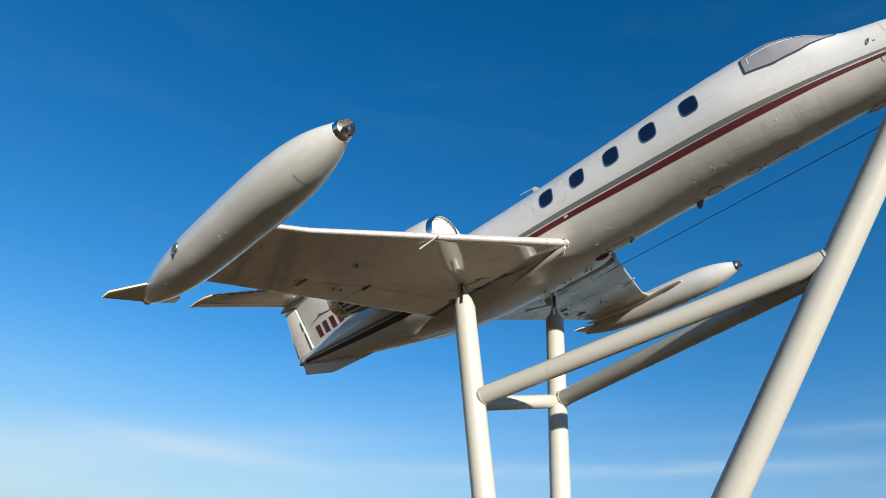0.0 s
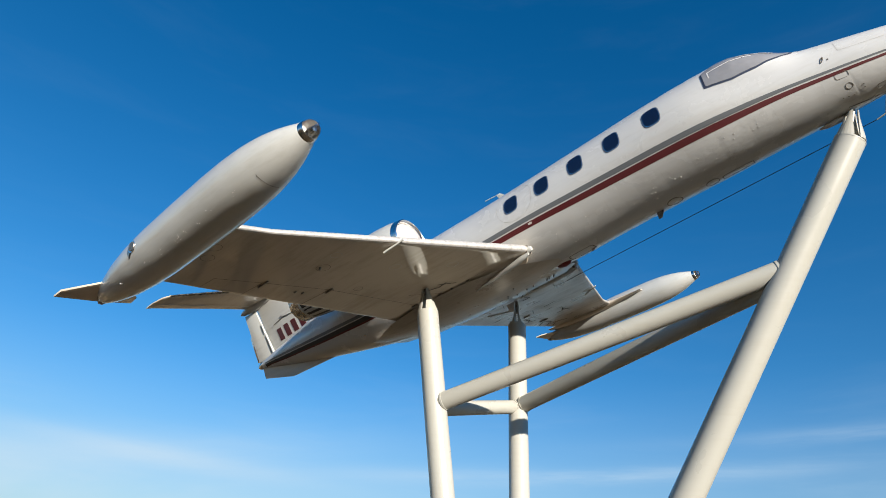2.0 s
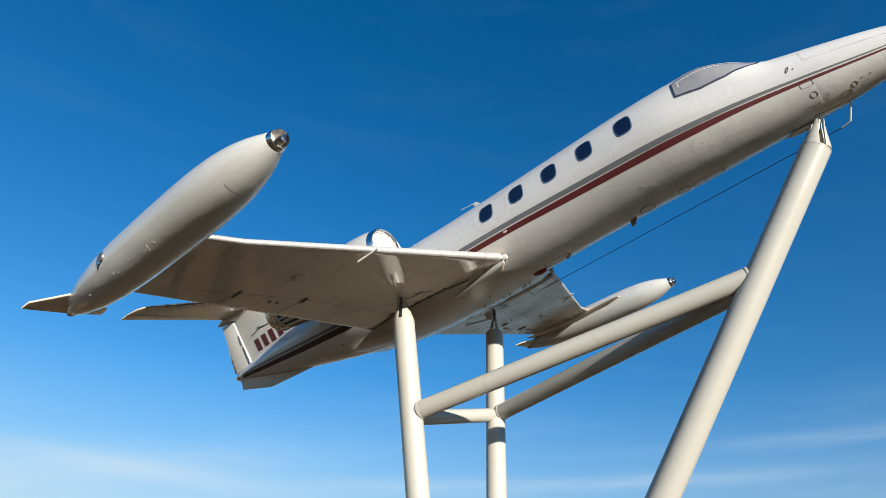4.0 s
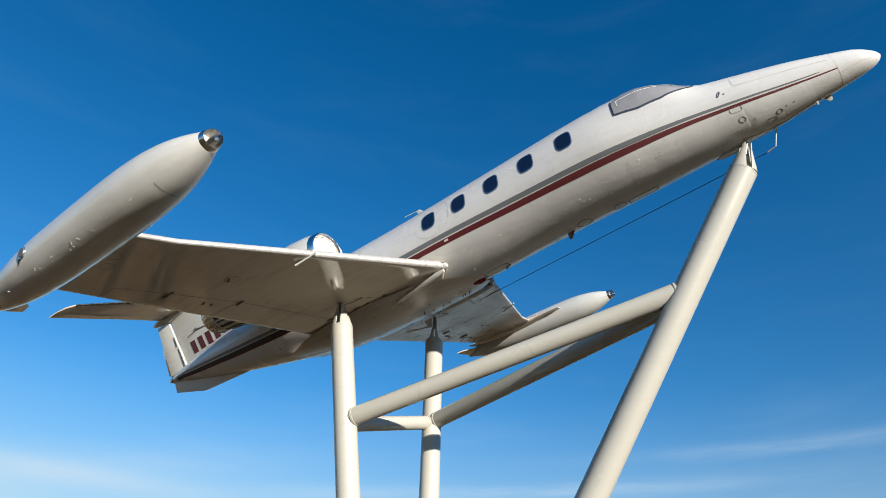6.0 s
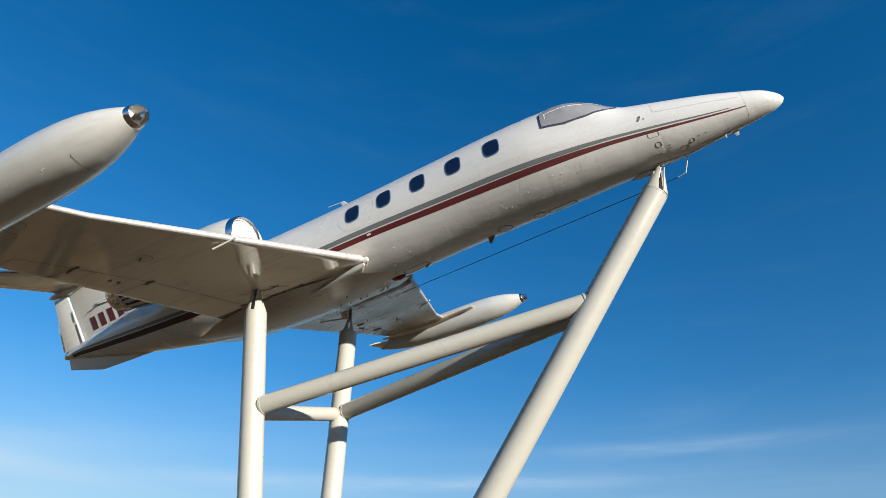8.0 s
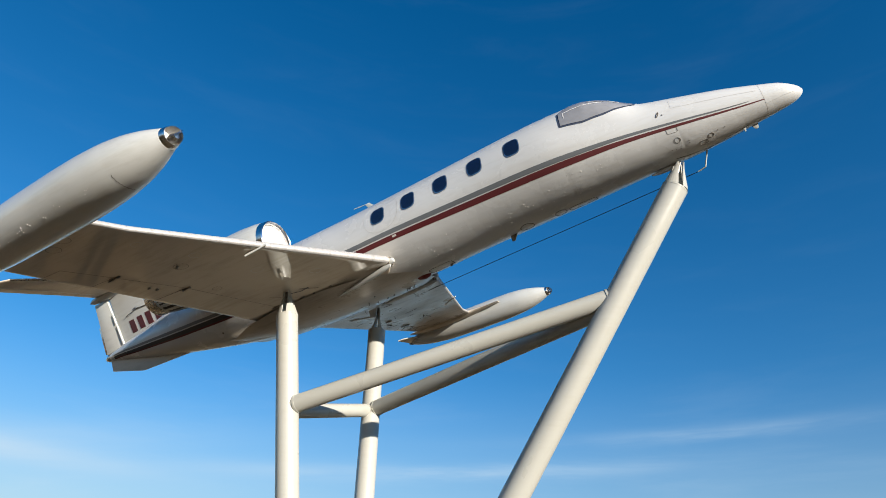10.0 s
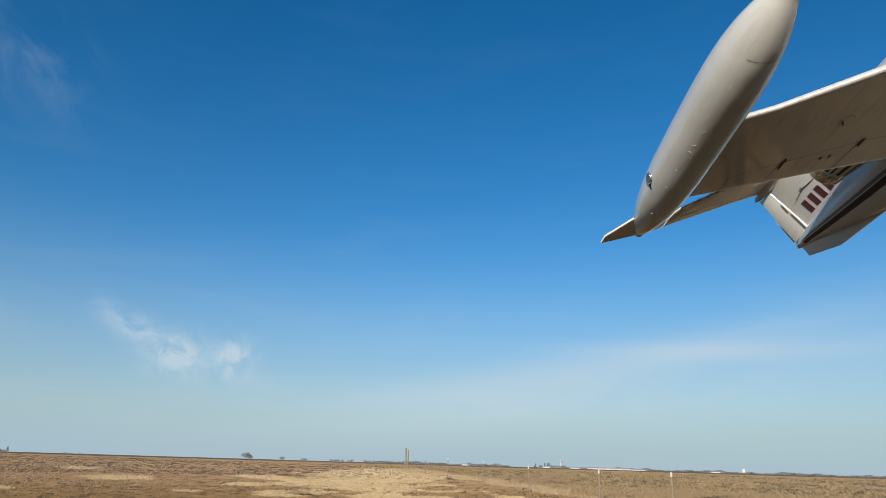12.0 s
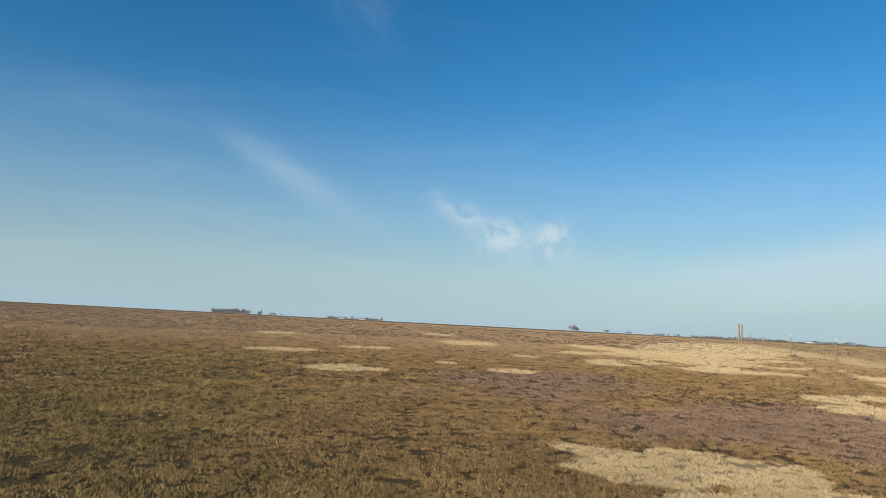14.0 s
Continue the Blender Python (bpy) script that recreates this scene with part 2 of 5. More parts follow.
def tube(a, b, r, seg=32, r2=None, cap=True, bm=None):
    """A round bar from a to b."""
    bm = bm or bmesh.new()
    a, b = Vector(a), Vector(b)
    q = (b - a).to_track_quat("Z", "Y")
    ring = [Vector((math.cos(t), math.sin(t), 0)) for t in (2 * math.pi * k / seg for k in range(seg))]
    bridge_rings(bm, [[a + q @ (v * r) for v in ring], [b + q @ (v * (r2 or r)) for v in ring]], cap=(cap, cap))
    return bm


def slab(points, thick, across=(0, 1, 0), bevel=0.0, bm=None):
    """A flat plate: its outline, its thickness and the way that goes through it."""
    bm = bm or bmesh.new()
    h = Vector(across).normalized() * thick / 2
    top = [bm.verts.new(Vector(p) + h) for p in points]
    low = [bm.verts.new(Vector(p) - h) for p in points]
    bm.faces.new(top), bm.faces.new(low[::-1])
    n = len(points)
    for i in range(n):
        bm.faces.new((top[i], low[i], low[(i + 1) % n], top[(i + 1) % n]))
    if bevel:
        rim = [e for e in bm.edges if (e.verts[0] in top) == (e.verts[1] in top)]
        bmesh.ops.bevel(bm, geom=rim, offset=bevel, segments=2, affect="EDGES", profile=0.6)
    return bm


def belly(x):
    """Half thickness of a flat-bottomed aerofoil along its chord."""
    k = min(1.0, x / 0.035)
    return (0.5 * (1 - x) + 0.012) * math.sqrt(1 - (1 - k) ** 2) + 0.006


def foil(le, chord, thick, up=(0, 0, 1), n=14, share=0.6, clip=(0.0, 1.0), flat=False):
    """An aerofoil ring from its leading edge point; it runs aft. share: how much of the thickness lies above. clip: part of the chord."""
    le, up = Vector(le), Vector(up)
    out = []
    xs = [0.5 - 0.5 * math.cos(math.pi * k / n) for k in range(n + 1)]
    if flat and clip == (0, 1):
        xs = sorted(xs[:2] + [0.022, 0.035, 0.042, 0.06] + xs[3:])
    xs = [clip[0] + (clip[1] - clip[0]) * x for x in xs]

    def half(x):
        return 5 * (0.2969 * math.sqrt(x) - 0.126 * x - 0.3516 * x * x + 0.2843 * x ** 3 - 0.1015 * x ** 4) + 0.006
    for x in xs:
        out.append(le + Vector((-x * chord, 0, 0)) + up * thick * share * 2 * half(x))
    for x in reversed(xs[1:-1] if clip[0] == 0 else xs):
        out.append(le + Vector((-x * chord, 0, 0)) - up * thick * (1 - share) * 2 * (belly(x) if flat else half(x)))
    return out


def surface(sections):
    bm = bmesh.new()
    bridge_rings(bm, sections)
    return bm


# ---------------------------------------------------------------- the aircraft
# Stations run aft from the tip of the nose; y is to port, z is up.
BODY = [(0.0, 0.03, 0.02), (0.03, 0.036, 0.065), (0.08, 0.045, 0.105), (0.16, 0.062, 0.15), (0.25, 0.08, 0.185), (0.5, 0.111, 0.248), (0.75, 0.144, 0.305),
        (1.0, 0.172, 0.359), (1.5, 0.222, 0.451), (2.0, 0.288, 0.526), (2.4, 0.352, 0.598), (2.8, 0.415, 0.669), (3.2, 0.468, 0.731),
        (3.5, 0.496, 0.765), (4.0, 0.503, 0.779), (5.0, 0.478, 0.775), (6.0, 0.440, 0.780), (7.0, 0.412, 0.778), (8.0, 0.405, 0.775), (9.0, 0.415, 0.765),
        (9.8, 0.44, 0.74), (10.5, 0.48, 0.675), (11.5, 0.55, 0.55), (12.5, 0.60, 0.39), (13.3, 0.645, 0.24), (13.9, 0.675, 0.12), (14.1, 0.68, 0.08)]


def body_at(s):
    """Height of the middle and radius of the fuselage at a station (smooth between the given ones)."""
    ss = [b[0] for b in BODY]
    i = max(0, min(len(BODY) - 2, next((k for k in range(len(ss) - 1) if ss[k + 1] >= s), len(ss) - 2)))

    def tangent(k, c):
        a, b = max(0, k - 1), min(len(BODY) - 1, k + 1)
        return (BODY[b][c] - BODY[a][c]) / (ss[b] - ss[a])
    h = ss[i + 1] - ss[i]
    t = min(1.0, max(0.0, (s - ss[i]) / h))
    out = []
    for c in (1, 2):
        p, q, m, n = BODY[i][c], BODY[i + 1][c], tangent(i, c) * h, tangent(i + 1, c) * h
        out.append((2 * t ** 3 - 3 * t * t + 1) * p + (t ** 3 - 2 * t * t + t) * m + (3 * t * t - 2 * t ** 3) * q + (t ** 3 - t * t) * n)
    return out


def hump(s, a):
    """How far the cockpit roof stands out from the round body."""
    h = float(np.interp(s, [2.05, 2.2, 2.4, 2.6, 2.8, 3.0, 3.2, 3.5, 3.9], [0.0, 0.035, 0.108, 0.145, 0.152, 0.118, 0.068, 0.018, 0.0]))
    k = min(1.0, max(0.0, (a - 8.0) / 46.0))
    return h * k * k * (3 - 2 * k)


def on_body(s, a, off=0.0, side=-1):
    """A point on the skin; a: degrees up from the level on the starboard (side -1) or port side."""
    z, r = body_at(s)
    r += hump(s, a)
    a = radians(a)
    return Vector((-s, side * (r + off) * math.cos(a), z + (r + off) * math.sin(a)))


def angle_of(s, z):
    zc, r = body_at(s)
    return math.degrees(math.asin(max(-1, min(1, (z - zc) / r))))


plane = thing("business_jet", "white twin-engined business jet with red stripe, banked on steel legs", "aircraft",
              pose(4.678, 6.713, 8.380, 18.563, -10.991, -29.314))


def body_band(stations, low, high, off, side=-1, rows=4):
    """A strip that hugs the skin between two heights in degrees."""
    bm = bmesh.new()
    grid = [[bm.verts.new(on_body(s, l + (h - l) * k / rows, off, side)) for k in range(rows + 1)] for s, l, h in zip(stations, low, high)]
    for a, b in zip(grid, grid[1:]):
        for k in range(rows):
            bm.faces.new((a[k], a[k + 1], b[k + 1], b[k]))
    return bm


def body_patch(s0, a0, w, h, off, power=4.0, side=-1, inner=0.0, lean=0.0, seg=32, rings=3):
    """A rounded panel (or a ring, with inner) that hugs the skin; w along it, h round it, in metres."""
    bm = bmesh.new()
    zc, r = body_at(s0)
    loops = []
    ks = [inner + (1 - inner) * k / rings for k in range(rings + 1)] if inner else [k / rings for k in range(1, rings + 1)]
    for k in ks:
        loop = []
        for i in range(seg):
            t = 2 * math.pi * i / seg
            c, s = math.cos(t), math.sin(t)
            m = (abs(c) ** power + abs(s) ** power) ** (-1 / power)
            u, v = k * m * c * w / 2, k * m * s * h / 2
            loop.append(on_body(s0 + u + lean * v, a0 + math.degrees(v / r), off, side))
        loops.append(loop)
    rows = bridge_rings(bm, loops, cap=(False, False))
    if not inner:
        bm.faces.new(rows[0])
    # a rim down to the skin
    for loop, sign in ((loops[-1], 1),) + (((loops[0], -1),) if inner else ()):
        row = rows[-1] if sign == 1 else rows[0]
        low = []
        for i, p in enumerate(loop):
            z, rr = body_at(-p.x)
            d = Vector((0, p.y, p.z - z)).normalized()
            low.append(bm.verts.new(Vector(p) - d * (off + 0.004)))
        for i in range(seg):
            j = (i + 1) % seg
            bm.faces.new((row[i], row[j], low[j], low[i]))
    return bm


def fuselage():
    st = []
    for a, b in zip(BODY, BODY[1:]):
        n = max(1, round((b[0] - a[0]) / 0.12))
        st += [a[0] + (b[0] - a[0]) * k / n for k in range(n)]
    st.append(BODY[-1][0])
    bm = bmesh.new()
    seg = 72
    rings = []
    for s in st:
        half = [-90 + 180 * k / (seg // 2) for k in range(seg // 2 + 1)]
        rings.append([on_body(s, a, 0.0, -1) for a in half] + [on_body(s, a, 0.0, 1) for a in reversed(half[1:-1])])
    bridge_rings(bm, rings)
    body = part("fuselage", bm, SKIN, plane, "white painted fuselage with dented belly skin")
    # stripes: station, height, half depth
    red = [(0.5, 0.032, 0.006), (0.83, 0.048, 0.010), (1.2, 0.076, 0.014), (1.6, 0.110, 0.018), (2.0, 0.148, 0.023), (2.4, 0.176, 0.029), (2.8, 0.175, 0.037), (3.2, 0.168, 0.044), (3.85, 0.164, 0.047), (5.0, 0.150, 0.045),
           (6.0, 0.133, 0.042), (6.9, 0.125, 0.042), (8.0, 0.118, 0.045), (9.2, 0.125, 0.05), (10.1, 0.175, 0.05), (11.6, 0.315, 0.045), (13.0, 0.485, 0.035), (13.9, 0.62, 0.025)]
    grey = [(0.7, 0.070, 0.003), (0.83, 0.080, 0.006), (1.2, 0.119, 0.010), (1.6, 0.163, 0.014), (2.0, 0.209, 0.018), (2.4, 0.245, 0.023), (2.8, 0.252, 0.030), (3.2, 0.256, 0.035), (3.8, 0.264, 0.038), (5.0, 0.252, 0.038),
            (6.0, 0.235, 0.038), (6.9, 0.225, 0.038), (8.0, 0.215, 0.037), (9.2, 0.23, 0.035), (10.1, 0.285, 0.03), (11.6, 0.42, 0.028), (13.0, 0.57, 0.022), (13.9, 0.675, 0.012)]
    for name, rows, mat, off, lab in (("stripe", red, RED, 0.003, "dark red stripe"), ("stripe", grey, GREY, 0.003, "grey stripe")):
        xs = np.linspace(rows[0][0], rows[-1][0], 110)
        z = np.interp(xs, [r[0] for r in rows], [r[1] for r in rows]) + np.interp(xs, [2.4, 4.0, 5.0, 6.3, 8.0, 10.0], [0.0, 0.04, 0.065, 0.10, 0.09, 0.0])
        k = np.ones(7) / 7
        z = np.convolve(np.pad(z, 3, "edge"), k, "valid")
        h = np.interp(xs, [r[0] for r in rows], [r[2] for r in rows])
        for side in (-1, 1):
            part(name, body_band(xs, [angle_of(s, a - b) for s, a, b in zip(xs, z, h)], [angle_of(s, a + b) for s, a, b in zip(xs, z, h)], off, side), mat, body, lab)
            if mat is RED:
                # towards the tail the upper part of the stripe is black
                aft = [(s, a, b) for s, a, b in zip(xs, z, h) if s > 8.9]
                part("stripe", body_band([q[0] for q in aft], [angle_of(s, a - 0.35 * b) for s, a, b in aft], [angle_of(s, a + 1.25 * b) for s, a, b in aft], 0.006, side), BLACK, body, "black stripe")
    return body


body = fuselage()

# cabin windows: pane and frame, with a bright ring added as the frame's glint
for side in (-1, 1):
    for s, z in ((6.53, 0.715), (5.92, 0.735), (5.29, 0.755), (4.65, 0.775), (3.99, 0.795)):
        a = angle_of(s, z)
        w = part("cabin_window", body_patch(s, a, 0.275, 0.335, 0.004, 3.4, side, 0.88, 0.0), RIM, plane, "rounded cabin window with a grey rim")
        part("glint_ring", body_patch(s, a, 0.252, 0.308, 0.0055, 3.4, side, 0.955, 0.0, rings=1), LIP, w, "thin bright ring standing for the glint on the frame")
        part("pane", body_patch(s, a, 0.244, 0.298, 0.003, 3.4, side), PANE, w, "dark blue tinted pane")

# emergency exit outline round the aft window
for side in (-1, 1):
    part("exit_hatch_seam", body_patch(6.47, angle_of(6.47, 0.72), 0.70, 0.66, 0.0015, 2.3, side, 0.985, rings=1), FAINT, plane, "oval seam of the escape hatch")

# windscreen: one panel on each side of a middle post
for side in (-1, 1):
    xs = np.linspace(2.02, 3.2, 28)
    low = np.interp(xs, [2.02, 2.14, 2.3, 2.52, 2.84, 3.2], [58, 47, 37, 28, 22, 23])
    high = np.interp(xs, [2.02, 2.14, 2.3, 2.6, 2.9, 3.2], [66, 80, 85, 84, 66, 46])
    pane = part("windscreen", body_band(xs, low, high, 0.004, side, 10), FRAME, plane, "grey-tinted wraparound windscreen panel in a dark frame")
    ys = np.linspace(2.12, 3.17, 26)
    part("pane", body_band(ys, np.interp(ys, xs, low) + 2, np.maximum(np.interp(ys, xs, high) - 2, np.interp(ys, xs, low) + 4), 0.009, side, 10), SCREEN, pane, "grey glass pane")
    # pale sun blind edge behind the glass
    zs = np.linspace(2.52, 3.10, 16)
    part("blind_edge", body_band(zs, np.linspace(49.2, 42, 16), np.linspace(50.2, 43.2, 16), 0.011, side, 1), SCREW, pane, "pale blind edge")
    part("blind_edge", body_band([3.085, 3.10], [34, 34], [42, 42], 0.012, side, 4), SCREW, pane, "pale blind edge")
    rs = np.linspace(2.28, 2.72, 14)
    part("screen_post", body_band(rs, np.full(14, 53.0), np.linspace(58, 55, 14), 0.012, side, 2), WHITE, pane, "white roof edge above the glass")

# ---- wings
DIH = math.tan(radians(2.9))
LE = [(0.0, 7.0), (0.80, 6.43), (4.70, 7.70), (5.42, 7.83)]          # distance out, station of the leading edge
TE = [(0.0, 9.43), (5.42, 9.36)]


def wing_z(y):
    return -0.155 + DIH * (abs(y) - 0.85)


def le_at(y):
    return float(np.interp(abs(y), [p[0] for p in LE], [p[1] for p in LE]))


def te_at(y):
    return float(np.interp(abs(y), [p[0] for p in TE], [p[1] for p in TE]))


def wing_section(y, side, grow=0.0, clip=(0, 1)):
    a, b = le_at(y) - grow, te_at(y)
    return foil((-a, side * y, wing_z(y)), b - a, 0.092 * (b - a) + 2 * grow, share=0.82, clip=clip, flat=True)


def under(s, y, off=0.0):
    """A point on the underside of a wing."""
    c = te_at(y) - le_at(y)
    x = min(1.0, max(0.0, (s - le_at(y)) / c))
    return Vector((-s, y, wing_z(y) - 0.092 * c * 0.18 * 2 * belly(x) - off))


def under_line(points, width, off=0.003, bm=None):
    """A thin seam along the underside, through (station, y) points."""
    bm = bm or bmesh.new()
    for (s0, y0), (s1, y1) in zip(points, points[1:]):
        n = max(2, int(math.hypot(s1 - s0, y1 - y0) / 0.12))
        d = Vector((-(s1 - s0), y1 - y0, 0)).normalized()
        w = Vector((-d.y, d.x, 0)) * width / 2
        last = None
        for k in range(n + 1):
            p = under(s0 + (s1 - s0) * k / n, y0 + (y1 - y0) * k / n, off)
            row = (bm.verts.new(p + w), bm.verts.new(p - w))
            if last:
                bm.faces.new((last[0], last[1], row[1], row[0]))
            last = row
    return bm


def under_ring(s, y, r, width, bm=None, off=0.003, sy=1.0):
    pts = [(s + r * math.cos(t), y + sy * r * math.sin(t)) for t in (2 * math.pi * k / 20 for k in range(21))]
    return under_line(pts, width, off, bm)


wings = {}
for side in (-1, 1):
    ys = [0.0, 0.8, 1.6, 2.6, 3.6, 4.70, 5.1, 5.42]
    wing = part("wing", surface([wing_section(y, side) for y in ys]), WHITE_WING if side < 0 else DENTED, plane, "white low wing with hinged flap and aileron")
    wings[side] = wing
    # polished leading edge strip
    edge = []
    for y in [0.86, 1.6, 2.6, 3.6, 4.70, 5.1, 5.40]:
        edge.append(foil((-(le_at(y) - 0.006), side * y, wing_z(y)), te_at(y) - le_at(y), 0.092 * (te_at(y) - le_at(y)) + 0.012, share=0.82, clip=(0, 0.013), n=8, flat=True))
    part("leading_edge", surface(edge), EDGE, wing, "worn metal leading edge")
    # control surface seams, hinge covers, tank lids
    y = side
    for pts, w in (([(8.72, 0.9), (8.76, 2.9), (8.92, 3.95), (9.04, 4.65)], 0.012), ([(8.74, 2.9), (9.36, 2.95)], 0.016), ([(8.95, 3.98), (9.36, 4.02)], 0.012), ([(9.04, 4.65), (9.36, 4.68)], 0.012),
                   ([(7.2, 0.95), (8.0, 0.93), (8.7, 0.95)], 0.010), ([(8.45, 1.45), (8.15, 0.9)], 0.014), ([(7.95, 1.30), (7.75, 1.05)], 0.03)):
        part("seam", under_line([(s, b * y) for s, b in pts], w * 0.8), SEAM if w > 0.013 else THIN, wing, "dark panel seam", smooth=False)
    for s, b, r in ((8.29, 5.12, 0.085), (8.56, 5.05, 0.085), (7.82, 3.6, 0.08), (8.2, 3.5, 0.10), (8.56, 2.49, 0.07), (7.75, 2.5, 0.09), (7.3, 1.7, 0.09), (7.95, 4.4, 0.07)):
        part("tank_lid", under_ring(s, b * y, r, 0.007), FAINT if (s, b) in ((7.82, 3.6), (7.75, 2.5), (7.3, 1.7), (7.95, 4.4)) else THIN, wing, "round lid seam", smooth=False)
    for s, b, l in ((8.95, 3.95, 0.22), (8.78, 2.88, 0.16), (9.0, 3.35, 0.05), (8.99, 3.22, 0.05), (8.72, 1.0, 0.14), (8.45, 1.05, 0.10), (8.5, 0.94, 0.06), (8.42, 0.93, 0.04), (8.2, 0.92, 0.07), (8.16, 0.94, 0.03), (7.6, 0.93, 0.05), (7.95, 0.92, 0.03)):
        p = under(s, b * y, 0.012)
        part("hinge", tube(p + Vector((l / 2, 0, 0)), p + Vector((-l / 2, 0.0, 0)), 0.012, 8), DULL, wing, "dark hinge fitting")
    p = under(8.2, 3.55 * y, 0.006)
    part("drain", tube(p, p + Vector((-0.03, 0, -0.03)), 0.016, 10), DULL, wing)
    # stall strip post on the leading edge
    a, b = Vector((-7.10, 3.02 * y, wing_z(3.0) - 0.01)), under(7.42, 3.10 * y, 0.045)
    vane = tube(a, b, 0.016, 12)
    part("stall_vane", vane, WHITE, wing)
    # fairing along the wing root
    rows = []
    for s, w, h in ((6.46, 0.02, 0.03), (6.6, 0.05, 0.05), (6.9, 0.05, 0.05), (7.3, 0.04, 0.035), (7.65, 0.01, 0.006)):
        u = under(max(s, 6.47), 0.9 * y)
        z0 = -0.235 - 0.09 * (s - 6.46)
        rows.append([(-s, y * (0.83 - 0.12 * (s - 6.46)) + w * math.cos(t), z0 + h * math.sin(t)) for t in (2 * math.pi * k / 12 for k in range(12))])
    part("root_strake", surface(rows), WHITE, wing, "white strake along the wing root")
    part("root_cap", revolve([(6.395, 0.01), (6.40, 0.035), (6.43, 0.050), (6.55, 0.050), (6.75, 0.02)], (y * 0.79, wing_z(0.8)), 20), WHITE, wing)
    part("root_ring", revolve([(6.47, 0.070), (6.46, 0.082), (6.50, 0.086)], (y * 0.775, wing_z(0.8)), 28, (False, False)), THIN, wing)

# white plate and rod beside the port mount
part("gear_plate", slab([(-8.02, 1.14, -0.20), (-8.20, 1.14, -0.20), (-8.17, 1.13, -0.36), (-8.06, 1.13, -0.38)], 0.02, (0, 1, 0), 0.004), SCREW, wings[1], "small white hanging plate")
part("gear_rod", tube((-8.12, 1.13, -0.35), (-8.62, 1.05, -0.27), 0.014, 10), SCREW, wings[1], "thin white rod")
# worn marks, stiffener ends and loose strips on the port underside
for pts, w in (([(7.08, 0.90), (7.28, 1.5), (6.88, 1.51)], 0.018), ([(8.23, 2.71), (7.9, 2.64)], 0.03), ([(8.15, 2.09), (7.95, 2.08)], 0.025), ([(8.23, 3.69), (8.25, 4.0)], 0.03), ([(8.79, 5.13), (8.55, 5.09)], 0.025),
               ([(8.5, 3.81), (8.28, 3.78)], 0.02), ([(9.30, 4.36), (9.06, 4.14), (9.0, 4.45), (9.25, 4.63)], 0.03), ([(9.2, 3.51), (8.96, 3.61)], 0.03), ([(7.87, 1.02), (7.84, 1.47), (8.03, 1.48)], 0.03),
               ([(9.28, 3.0), (9.1, 2.7)], 0.035), ([(9.2, 2.2), (9.0, 2.15)], 0.025), ([(8.4, 3.1), (8.2, 3.05)], 0.02), ([(8.6, 4.5), (8.4, 4.45)], 0.022), ([(7.9, 3.4), (7.7, 3.35)], 0.018), ([(9.25, 4.95), (9.08, 4.8)], 0.03),
               ([(8.95, 1.6), (8.7, 1.55)], 0.022), ([(8.6, 2.9), (8.45, 2.6)], 0.018)):
    part("worn_strip", under_line(pts, w, 0.004), SEAM, wings[1], "dark worn strip", smooth=False)
# dark stain and fittings where the starboard mount meets the wing
part("mount_stain", under_line([(8.27, -1.34), (8.16, -1.26), (8.0, -1.19), (7.82, -1.23)], 0.03, 0.004), SOOT, wings[-1], "dark smear at the mount", smooth=False)

# belly fairing between the wings, its white darkened for the shade there
rows = []
for s, w, d in ((6.25, 0.30, -0.01), (6.6, 0.62, 0.0), (7.0, 0.80, 0.01), (7.8, 0.90, 0.015), (8.8, 0.90, 0.015), (9.5, 0.80, 0.01), (10.2, 0.45, -0.01), (10.6, 0.2, -0.05)):
    zc, r = body_at(s)
    bot = zc - r - d
    ring = []
    for k in range(25):
        u = w * (1 - 2 * k / 24)
        ring.append((-s, u, bot + 0.19 * abs(u / 0.9) ** 3.0 * (0.9 if s < 6.5 else 1)))
    rows.append(ring)
bm = bmesh.new()
bridge_rings(bm, rows, close=False, cap=(False, False))
part("belly_fairing", bm, BELLY_SHADED, plane, "flat belly fairing between the wings")


